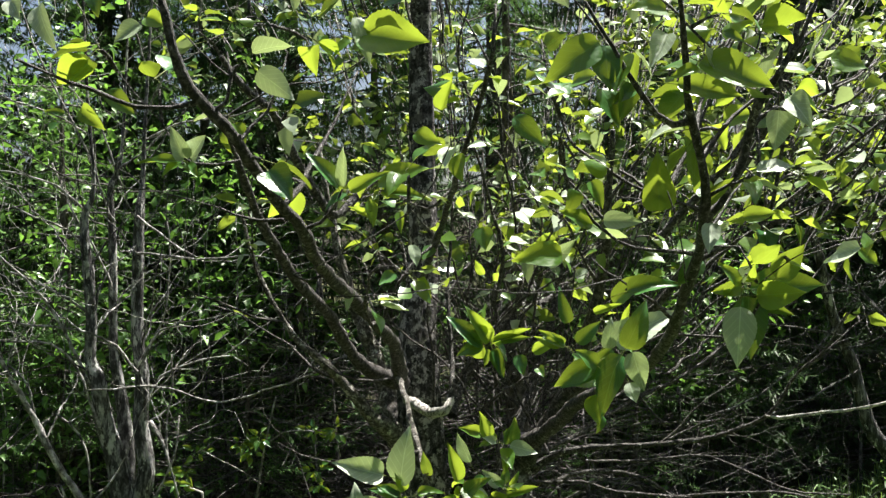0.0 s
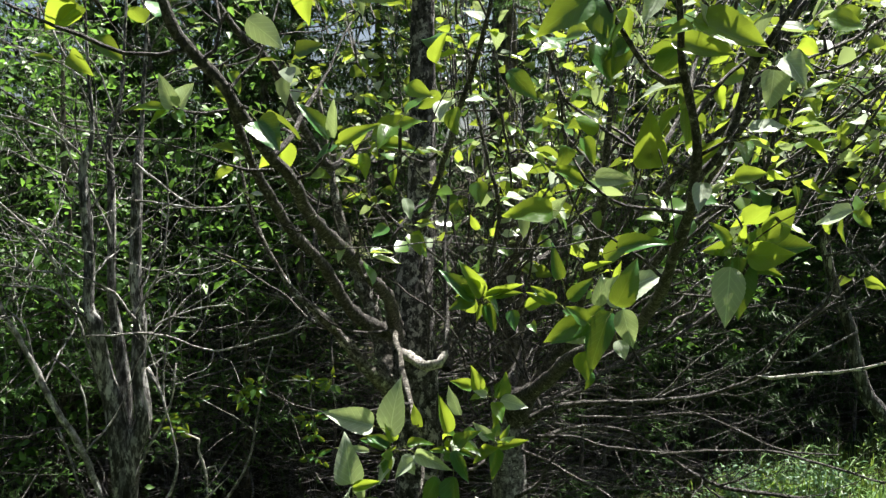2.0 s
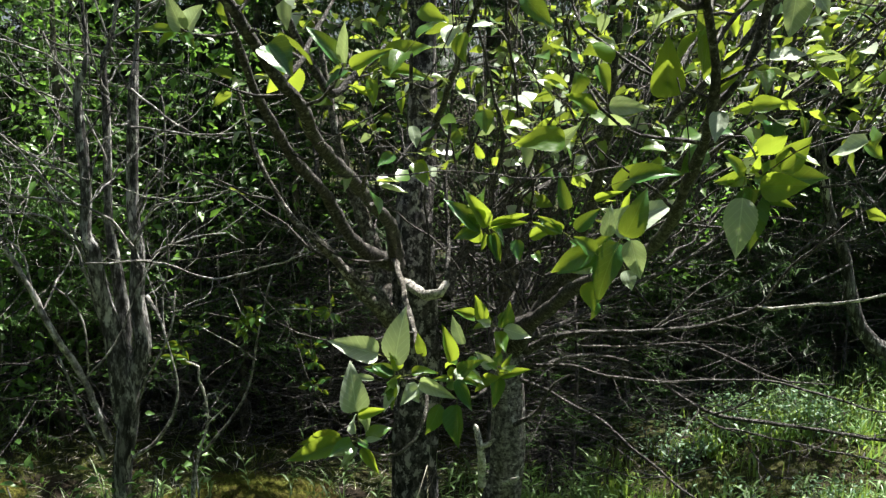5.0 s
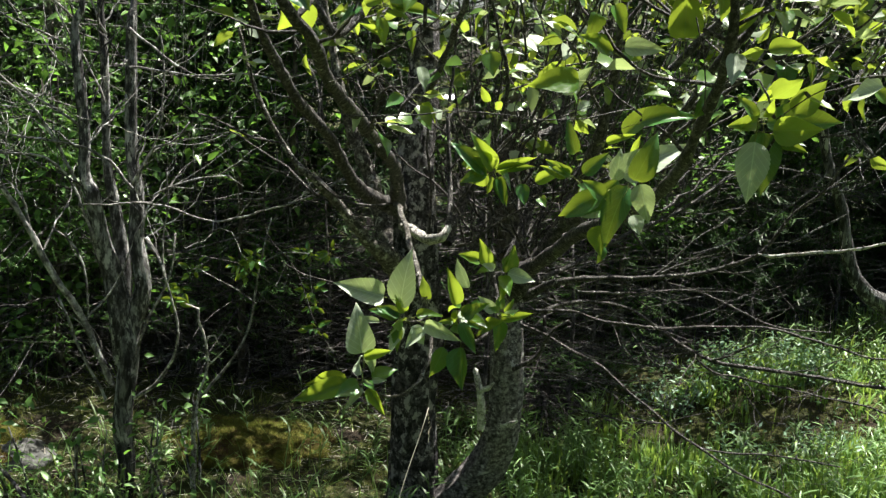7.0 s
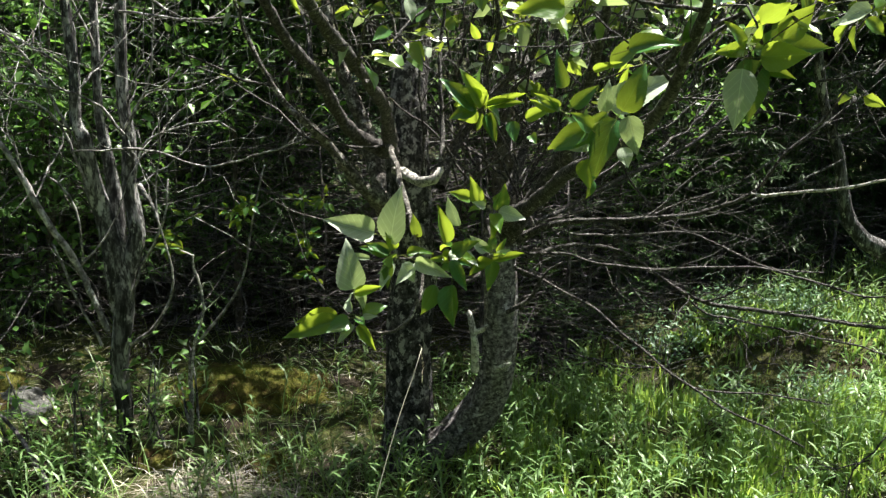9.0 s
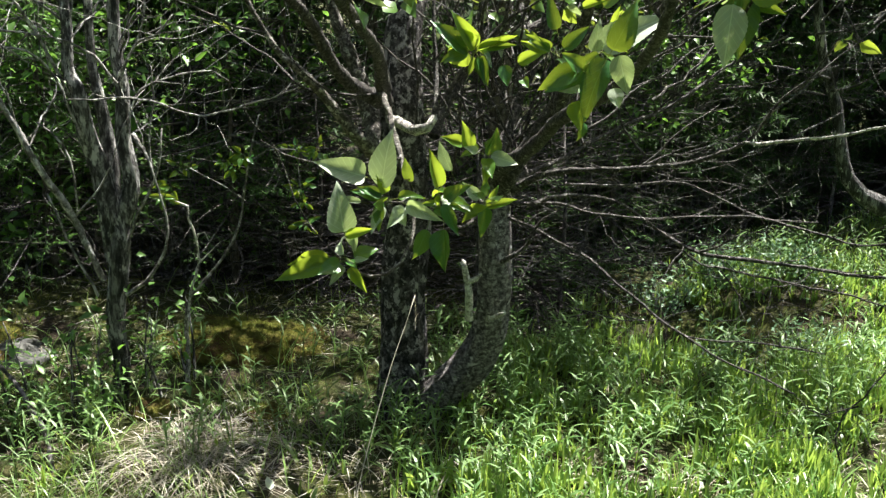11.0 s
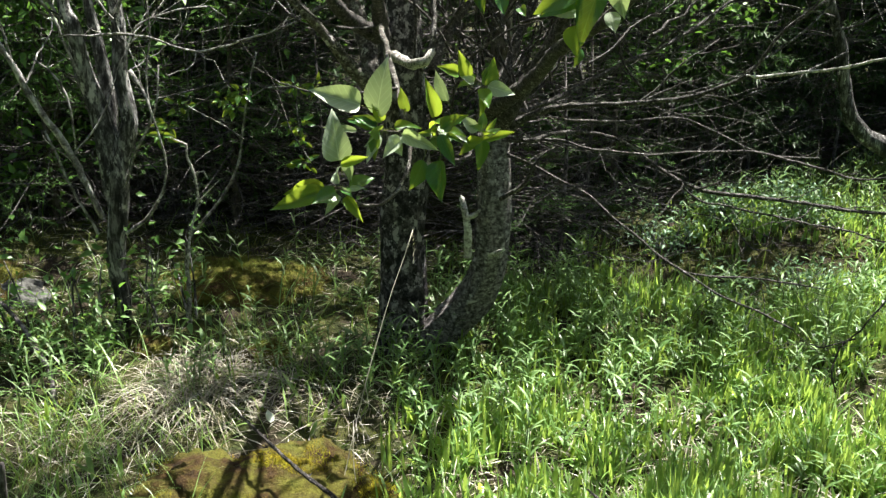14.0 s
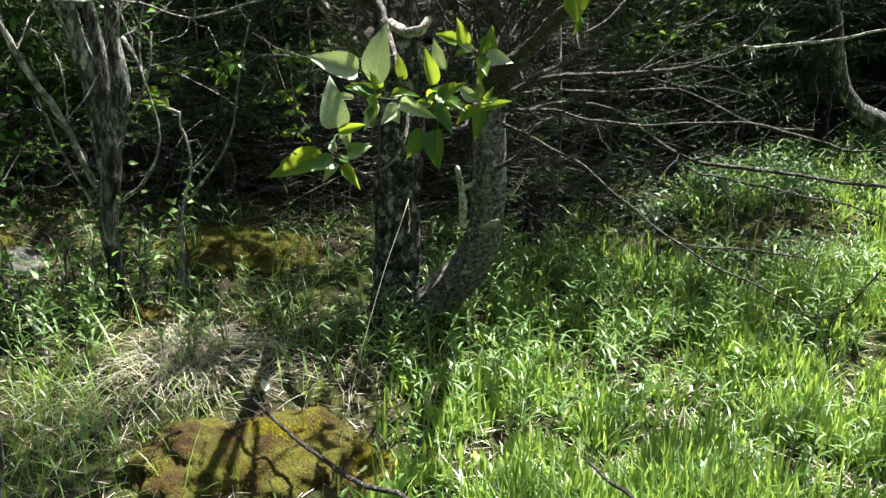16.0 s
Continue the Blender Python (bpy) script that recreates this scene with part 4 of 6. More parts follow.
leaf_at(poplar, (0.086, 2.4, 1.388), (0.01, 2.38, 1.467), 0.45, rng)
leaf_at(poplar, (0.107, 2.4, 1.388), (0.21, 2.38, 1.419), 0.25, rng)
leaf_at(poplar, (0.11, 2.4, 1.376), (0.133, 2.384, 1.305), 0.4, rng)
leaf_at(poplar, (0.101, 2.6, 1.556), (0.078, 2.58, 1.594), 0.5, rng)
leaf_at(poplar, (0.098, 2.5, 1.681), (0.104, 2.48, 1.616), 0.7, rng)
leaf_at(poplar, (0.132, 1.8, 1.866), (0.186, 1.78, 1.813), 0.5, rng)
leaf_at(poplar, (0.204, 1.6, 1.873), (0.164, 1.56, 1.867), 0.6, rng)
leaf_at(poplar, (0.213, 1.6, 1.891), (0.251, 1.56, 1.892), 0.7, rng)
leaf_at(poplar, (0.25, 1.55, 1.873), (0.28, 1.522, 1.814), 0.6, rng)
leaf_at(poplar, (0.302, 1.55, 1.873), (0.264, 1.53, 1.844), 0.5, rng)
leaf_at(poplar, (0.371, 1.55, 1.876), (0.463, 1.51, 1.852), 0.4, rng)
leaf_at(poplar, (0.393, 1.5, 1.888), (0.346, 1.48, 1.885), 0.5, rng)
leaf_at(poplar, (-0.136, 1.7, 2.003), (-0.009, 1.64, 1.962), 0.55, rng)
leaf_at(poplar, (-0.145, 1.7, 2.032), (-0.116, 1.68, 1.95), 0.4, rng)
leaf_at(poplar, (-0.156, 1.7, 1.994), (-0.183, 1.68, 1.971), 0.5, rng)
leaf_at(poplar, (-0.204, 1.7, 2.034), (-0.15, 1.66, 2.061), 0.5, rng)
leaf_at(poplar, (-0.252, 1.7, 2.045), (-0.264, 1.66, 2.083), 0.6, rng)
leaf_at(poplar, (-0.048, 1.7, 1.829), (-0.009, 1.668, 1.81), 0.6, rng)
leaf_at(poplar, (-0.003, 1.8, 1.882), (0.019, 1.78, 1.935), 0.5, rng)
leaf_at(poplar, (0.241, 1.5, 1.935), (0.158, 1.468, 1.884), 0.55, rng)
leaf_at(poplar, (0.249, 1.5, 1.93), (0.25, 1.468, 1.865), 0.7, rng)
leaf_at(poplar, (0.292, 1.55, 1.882), (0.277, 1.53, 1.818), 0.6, rng)
leaf_at(poplar, (0.344, 1.5, 1.945), (0.31, 1.468, 1.888), 0.5, rng)
leaf_at(poplar, (0.394, 1.5, 1.901), (0.488, 1.452, 1.839), 0.5, rng)
leaf_at(poplar, (0.411, 1.5, 1.892), (0.386, 1.468, 1.92), 0.6, rng)
leaf_at(poplar, (0.633, 1.6, 1.918), (0.688, 1.58, 1.908), 0.8, rng)
leaf_at(poplar, (0.345, 1.5, 1.979), (0.279, 1.468, 1.982), 0.5, rng)
leaf_at(poplar, (0.43, 1.5, 1.947), (0.458, 1.48, 1.929), 0.4, rng)
leaf_at(poplar, (-0.44, 1.45, 1.968), (-0.475, 1.43, 1.939), 0.6, rng)
leaf_at(poplar, (-0.431, 1.45, 1.98), (-0.393, 1.43, 1.957), 0.6, rng)
leaf_at(poplar, (-0.568, 1.4, 1.987), (-0.551, 1.376, 1.926), 0.5, rng)
leaf_at(poplar, (-0.608, 1.4, 1.996), (-0.585, 1.384, 1.96), 0.6, rng)
leaf_at(poplar, (-0.509, 1.5, 1.882), (-0.466, 1.484, 1.844), 0.5, rng)
leaf_at(poplar, (-0.095, 1.7, 2.056), (-0.045, 1.668, 2.07), 0.6, rng)

# ---- the grey tree ----
rng = random.Random(11)
grey = thing("grey_tree", "half-bare many-stemmed tree with grey bark and brittle twigs, beside moss", "tree")


def grey_limb(name, pts):
    thick = max(p[3] for p in pts)
    q = spline(pts, 0.04)
    g = Geo()
    if name == "branch":
        q = sway(q, 0.003, rng)
    if thick > 0.025:
        g.furrowed(spline([(a_, b_, c_, r_ * 0.87) for a_, b_, c_, r_ in pts], 0.03), 26, rng)
    else:
        g.tube(q, 6, 0, 0.1, rng)
    if name != "trunk":
        for _ in range(max(3, min(12, len(q) // 2))):
            line = sway(spline(branch_from(q, rng, rng.uniform(0.15, 0.7), 0.12, 0.8), 0.03), 0.004, rng)
            line[:, 3] *= 0.75
            if line[0][2] > 1.0 or rng.random() < 0.12:
                g.tube(line, 4, 0, 0.1, rng)
    part(name, g, {"trunk": GREY_TRUNK, "branch": SUNLIT_GREY_TWIG}.get(name, GREY_BARK), grey)


grey_limb("trunk", [(-1.216, 3.45, -0.135, 0.0437), (-1.186, 3.45, 0.054, 0.0369), (-1.166, 3.45, 0.192, 0.0345), (-1.177, 3.45, 0.35, 0.0398), (-1.149, 3.45, 0.545, 0.041), (-1.138, 3.45, 0.672, 0.0407), (-1.136, 3.45, 0.756, 0.0313), (-1.148, 3.45, 0.847, 0.0165)])
grey_limb("stem", [(-1.168, 3.45, 0.596, 0.0308), (-1.167, 3.44, 0.746, 0.0391), (-1.183, 3.45, 0.898, 0.0411), (-1.217, 3.43, 1.051, 0.0362), (-1.226, 3.4, 1.209, 0.0298), (-1.249, 3.4, 1.271, 0.0239), (-1.241, 3.4, 1.427, 0.0213), (-1.251, 3.4, 1.599, 0.02), (-1.257, 3.4, 1.768, 0.0166), (-1.221, 3.4, 1.879, 0.0095), (-1.233, 3.4, 2.157, 0.0061), (-1.238, 3.4, 2.414, 0.0047), (-1.247, 3.4, 2.829, 0.0028)])
grey_limb("stem", [(-1.17, 3.46, 0.572, 0.0309), (-1.133, 3.46, 0.721, 0.0392), (-1.083, 3.46, 0.862, 0.0332), (-1.104, 3.48, 1.025, 0.0302), (-1.095, 3.48, 1.203, 0.0286), (-1.108, 3.48, 1.345, 0.0254), (-1.1, 3.48, 1.581, 0.0227), (-1.089, 3.48, 1.794, 0.0202), (-1.082, 3.5, 1.882, 0.0106), (-1.063, 3.5, 2.146, 0.007), (-1.039, 3.5, 2.431, 0.0054), (-1.01, 3.5, 2.797, 0.0028)])
grey_limb("stem", [(-1.163, 3.47, 0.655, 0.0224), (-1.166, 3.52, 0.856, 0.0279), (-1.186, 3.55, 1.037, 0.028), (-1.207, 3.55, 1.198, 0.0238), (-1.219, 3.55, 1.298, 0.0196), (-1.215, 3.55, 1.5, 0.0171), (-1.212, 3.55, 1.698, 0.016), (-1.215, 3.55, 1.873, 0.0138), (-1.173, 3.55, 1.991, 0.008), (-1.149, 3.55, 2.259, 0.0055), (-1.129, 3.55, 2.568, 0.0035)])
grey_limb("branch", [(-1.179, 3.35, 0.534, 0.0116), (-1.211, 3.34, 0.655, 0.0115), (-1.255, 3.33, 0.769, 0.0125), (-1.352, 3.3, 0.971, 0.0114), (-1.427, 3.28, 1.143, 0.0095), (-1.509, 3.25, 1.327, 0.0068)])
grey_limb("branch", [(-1.199, 3.35, 0.474, 0.0054), (-1.249, 3.33, 0.606, 0.0047), (-1.29, 3.32, 0.741, 0.0046), (-1.328, 3.3, 0.854, 0.0039)])
grey_limb("branch", [(-1.237, 3.32, 0.771, 0.0039), (-1.227, 3.3, 0.923, 0.0039), (-1.25, 3.3, 1.028, 0.0039), (-1.336, 3.3, 1.104, 0.0033)])
grey_limb("branch", [(-1.114, 3.4, 0.46, 0.0071), (-1.007, 3.38, 0.551, 0.0061), (-0.94, 3.36, 0.66, 0.0052), (-0.94, 3.36, 0.763, 0.0045), (-0.961, 3.35, 0.885, 0.0039), (-0.979, 3.35, 0.964, 0.0051), (-1.049, 3.4, 1.055, 0.0085)])
grey_limb("branch", [(-0.971, 3.35, 0.924, 0.0038), (-0.975, 3.36, 1.04, 0.0032), (-0.958, 3.36, 1.155, 0.0032), (-0.954, 3.36, 1.286, 0.0025)])
grey_limb("branch", [(-1.097, 3.38, 0.635, 0.0046), (-1.043, 3.36, 0.763, 0.0046), (-0.975, 3.35, 0.875, 0.0045), (-0.942, 3.35, 0.983, 0.0038), (-0.93, 3.35, 1.08, 0.0032)])
grey_limb("branch", [(-1.25, 3.4, 1.172, 0.006), (-1.312, 3.35, 1.368, 0.0052), (-1.387, 3.3, 1.523, 0.0045), (-1.466, 3.28, 1.611, 0.0038), (-1.589, 3.25, 1.738, 0.0026)])
grey_limb("branch", [(-1.085, 3.4, 1.223, 0.0059), (-1.152, 3.38, 1.323, 0.0051), (-1.283, 3.35, 1.381, 0.0039), (-1.487, 3.3, 1.42, 0.0032), (-1.636, 3.3, 1.427, 0.0026)])
grey_limb("branch", [(-1.23, 3.42, 1.407, 0.0052), (-1.307, 3.38, 1.485, 0.0045), (-1.406, 3.35, 1.55, 0.0039), (-1.476, 3.3, 1.587, 0.0032)])
grey_limb("branch", [(-1.258, 3.4, 1.656, 0.0045), (-1.301, 3.35, 1.728, 0.0039), (-1.39, 3.3, 1.779, 0.0032), (-1.461, 3.3, 1.814, 0.0026)])
grey_limb("branch", [(-1.115, 3.45, 1.218, 0.0052), (-1.036, 3.43, 1.339, 0.0045), (-0.985, 3.42, 1.438, 0.0038), (-0.969, 3.42, 1.583, 0.0032), (-0.972, 3.42, 1.754, 0.0025)])
grey_limb("branch", [(-1.074, 3.4, 1.253, 0.0051), (-0.996, 3.38, 1.369, 0.0044), (-0.932, 3.36, 1.384, 0.0037), (-0.869, 3.35, 1.462, 0.0025)])
grey_limb("branch", [(-1.215, 3.38, 1.036, 0.0052), (-1.272, 3.35, 1.237, 0.0045), (-1.342, 3.3, 1.337, 0.0038), (-1.483, 3.28, 1.355, 0.0032)])
grey_limb("branch", [(-1.202, 3.5, 1.521, 0.0046), (-1.256, 3.48, 1.676, 0.004), (-1.317, 3.45, 1.789, 0.0033), (-1.382, 3.45, 1.975, 0.0027)])
grey_limb("branch", [(-1.396, 3.3, 1.067, 0.0039), (-1.418, 3.28, 1.205, 0.0039), (-1.483, 3.27, 1.281, 0.0032)])
grey_limb("branch", [(-1.069, 3.42, 1.051, 0.0052), (-1.046, 3.44, 1.169, 0.0039), (-0.974, 3.46, 1.228, 0.0039), (-0.782, 3.5, 1.262, 0.0032), (-0.722, 3.5, 1.226, 0.0026)])
grey_limb("branch", [(-1.088, 3.45, 1.64, 0.0052), (-0.943, 3.4, 1.625, 0.0044), (-0.781, 3.36, 1.614, 0.0037), (-0.644, 3.34, 1.621, 0.003), (-0.507, 3.3, 1.589, 0.0024)])
grey_limb("branch", [(-1.089, 3.46, 1.773, 0.0045), (-0.966, 3.42, 1.679, 0.0038), (-0.885, 3.4, 1.632, 0.0031)])
grey_limb("branch", [(-1.187, 3.52, 1.756, 0.0047), (-1.234, 3.5, 1.869, 0.004), (-1.264, 3.5, 2.02, 0.0027)])
grey_limb("branch", [(-1.211, 3.4, 1.938, 0.0046), (-1.308, 3.36, 2.172, 0.0039), (-1.392, 3.34, 2.366, 0.0033), (-1.445, 3.34, 2.561, 0.0027)])
grey_limb("branch", [(-1.063, 3.5, 2.146, 0.0053), (-0.967, 3.48, 2.303, 0.004), (-0.857, 3.46, 2.457, 0.0033), (-0.809, 3.45, 2.654, 0.0027)])
grey_limb("branch", [(-1.228, 3.4, 2.057, 0.0039), (-1.348, 3.36, 2.134, 0.0033), (-1.495, 3.3, 2.187, 0.0026)])
grey_limb("branch", [(-1.072, 3.5, 2.045, 0.0047), (-0.906, 3.46, 2.106, 0.0039), (-0.716, 3.42, 2.116, 0.0032), (-0.592, 3.4, 2.159, 0.0025)])
grey_limb("branch", [(-1.226, 3.4, 1.761, 0.0046), (-1.335, 3.36, 1.88, 0.0039), (-1.502, 3.3, 1.938, 0.0033)])
grey_limb("branch", [(-1.174, 3.55, 1.888, 0.0041), (-1.23, 3.52, 2.092, 0.0034), (-1.341, 3.5, 2.256, 0.0027)])
grey_limb("branch", [(-1.05, 3.5, 2.309, 0.004), (-1.104, 3.48, 2.489, 0.0034), (-1.123, 3.46, 2.666, 0.0027)])
grey_limb("branch", [(-1.022, 3.4, 1.175, 0.0039), (-1.07, 3.35, 1.181, 0.0038), (-1.149, 3.33, 1.18, 0.0032), (-1.233, 3.3, 1.181, 0.0026)])
grey_limb("branch", [(-1.066, 3.4, 1.178, 0.0045), (-0.961, 3.35, 1.171, 0.0038), (-0.821, 3.3, 1.133, 0.0037), (-0.741, 3.28, 1.137, 0.0037), (-0.622, 3.26, 1.164, 0.0036), (-0.486, 3.24, 1.21, 0.0036), (-0.398, 3.22, 1.255, 0.0041), (-0.321, 3.2, 1.286, 0.0029)])

# ---- saplings, dead stalk ----
sapling = thing("sapling", "thin arching sapling with a few small fresh leaves", "sapling")


def rooted(pts):
    x, y, z, r = pts[0]
    return [(x - 0.02, y + 0.02, ground_height(x, y) - 0.03, r * 1.2)] + list(pts)


def sapling_limb(name, pts):
    g = Geo()
    g.tube(sway(spline(rooted(pts) if name == "stem" else pts, 0.04), 0.002, rng), 6, 0, 0.1, rng)
    part(name, g, SUNLIT_GREY_TWIG, sapling)


sapling_limb("stem", [(-0.95, 3.6, 0.355, 0.0056), (-0.901, 3.6, 0.428, 0.0056), (-0.807, 3.6, 0.536, 0.0055), (-0.728, 3.6, 0.691, 0.0048), (-0.697, 3.6, 0.853, 0.0047), (-0.679, 3.6, 0.948, 0.004), (-0.638, 3.6, 1.093, 0.0033)])
sapling_limb("branch", [(-0.702, 3.6, 0.774, 0.0034), (-0.781, 3.6, 0.832, 0.0027), (-0.883, 3.6, 0.881, 0.002), (-0.924, 3.6, 0.906, 0.0014)])
sapling_limb("branch", [(-0.68, 3.6, 0.927, 0.0027), (-0.615, 3.6, 0.965, 0.0027), (-0.503, 3.55, 0.972, 0.0026), (-0.403, 3.5, 0.942, 0.0019), (-0.393, 3.5, 0.891, 0.0013)])
sapling_limb("branch", [(-0.482, 3.55, 0.972, 0.002), (-0.489, 3.55, 0.914, 0.002), (-0.481, 3.5, 0.849, 0.0013), (-0.472, 3.5, 0.797, 0.0013)])
for p in [(-0.930, 3.600, 0.900), (-0.968, 3.550, 0.840), (-0.988, 3.500, 0.807), (-0.765, 3.600, 0.923), (-0.710, 3.600, 0.952), (-0.735, 3.600, 0.895), (-0.488, 3.520, 0.844), (-0.473, 3.500, 0.793), (-0.410, 3.500, 0.987), (-0.493, 3.550, 0.976), (-0.466, 3.500, 0.708)]:
    for _ in range(11):
        d = Vector((rng.gauss(0, 1), rng.gauss(0, 1), rng.gauss(-0.1, 0.7))).normalized()
        a = Vector(p) + d * rng.uniform(0.005, 0.04)
        leaf_at(sapling, a, a + d * rng.uniform(0.025, 0.048), 0.5, rng, False)
stalk = thing("dead_stalk", "bleached curling dead stalk with hooked tips", "stalk")


def stalk_limb(name, pts):
    g = Geo()
    g.tube(sway(spline(rooted(pts) if name == "stem" else pts, 0.03), 0.002, rng), 6, 0, 0.15, rng)
    part(name, g, PALE_SUNLIT_BARK, stalk)


stalk_limb("stem", [(-0.92, 3.5, 0.341, 0.0048), (-0.906, 3.5, 0.441, 0.0048), (-0.869, 3.5, 0.54, 0.0047), (-0.874, 3.5, 0.648, 0.0054), (-0.894, 3.5, 0.723, 0.0054), (-0.894, 3.5, 0.772, 0.0047), (-0.922, 3.5, 0.786, 0.0033), (-0.942, 3.5, 0.793, 0.002)])
stalk_limb("branch", [(-0.878, 3.5, 0.627, 0.004), (-0.864, 3.5, 0.666, 0.004), (-0.839, 3.5, 0.674, 0.0033), (-0.828, 3.5, 0.644, 0.002)])
stalk_limb("branch", [(-0.872, 3.5, 0.558, 0.0034), (-0.816, 3.5, 0.605, 0.002), (-0.783, 3.5, 0.638, 0.0013)])

# ---- the leaning tree at the edge of the wood ----
leaning = thing("leaning_tree", "slender crooked grey-barked tree at the wood's edge", "tree")


def leaning_limb(name, pts):
    thick = max(p[3] for p in pts)
    q = spline(pts, 0.06)
    g = Geo()
    if name == "branch":
        q = sway(q, 0.004, rng)
    g.tube(q, 14 if thick > 0.03 else 6, 0, 0.08, rng)
    if name == "branch":
        for _ in range(5):
            line = sway(spline(branch_from(q, rng, rng.uniform(0.2, 0.6), 0.1, 0.7), 0.04), 0.003, rng)
            line[:, 3] *= 0.6
            g.tube(line, 4, 0, 0.1, rng)
    part(name, g, GREY_TRUNK, leaning)


leaning_limb("trunk", [(2.672, 4.8, -0.077, 0.0701), (2.617, 4.8, 0.168, 0.0645), (2.493, 4.8, 0.378, 0.0565), (2.297, 4.8, 0.5, 0.0487), (2.186, 4.8, 0.558, 0.0439), (2.107, 4.8, 0.644, 0.0359), (2.052, 4.8, 0.809, 0.0313), (2.012, 4.8, 1.002, 0.0289), (1.957, 4.8, 1.138, 0.0266), (1.968, 4.8, 1.112, 0.0256), (1.909, 4.8, 1.28, 0.0243), (1.861, 4.8, 1.529, 0.0232), (1.81, 4.8, 1.746, 0.021), (1.896, 4.8, 1.69, 0.019), (1.898, 4.8, 1.97, 0.0169), (1.938, 4.8, 2.39, 0.0139), (1.977, 4.8, 2.809, 0.0109)])
leaning_limb("branch", [(1.936, 4.75, 1.146, 0.0075), (1.703, 4.7, 1.203, 0.0054), (1.421, 4.6, 1.236, 0.0044)])
leaning_limb("branch", [(1.949, 4.75, 1.09, 0.0075), (2.069, 4.7, 1.124, 0.0056), (2.228, 4.65, 1.241, 0.0047)])
leaning_limb("branch", [(1.873, 4.8, 1.474, 0.0075), (2.052, 4.7, 1.317, 0.0056), (2.167, 4.7, 1.208, 0.0047)])
leaning_limb("branch", [(1.895, 4.8, 1.634, 0.0065), (1.976, 4.75, 1.465, 0.0056), (2.135, 4.7, 1.242, 0.0047)])
leaning_limb("branch", [(1.842, 4.7, 1.36, 0.0064), (1.985, 4.65, 1.386, 0.0055), (2.095, 4.6, 1.465, 0.0046)])
leaning_limb("branch", [(1.887, 4.7, 1.194, 0.0064), (1.686, 4.6, 1.047, 0.0054), (1.435, 4.5, 0.908, 0.0043), (1.169, 4.4, 0.828, 0.0042)])
leaning_limb("branch", [(1.998, 4.7, 0.985, 0.0056), (1.744, 4.6, 0.886, 0.0054), (1.471, 4.5, 0.805, 0.0043)])
leaning_limb("branch", [(1.899, 4.8, 1.802, 0.0065), (2.069, 4.75, 1.851, 0.0056), (2.241, 4.7, 1.925, 0.0038)])


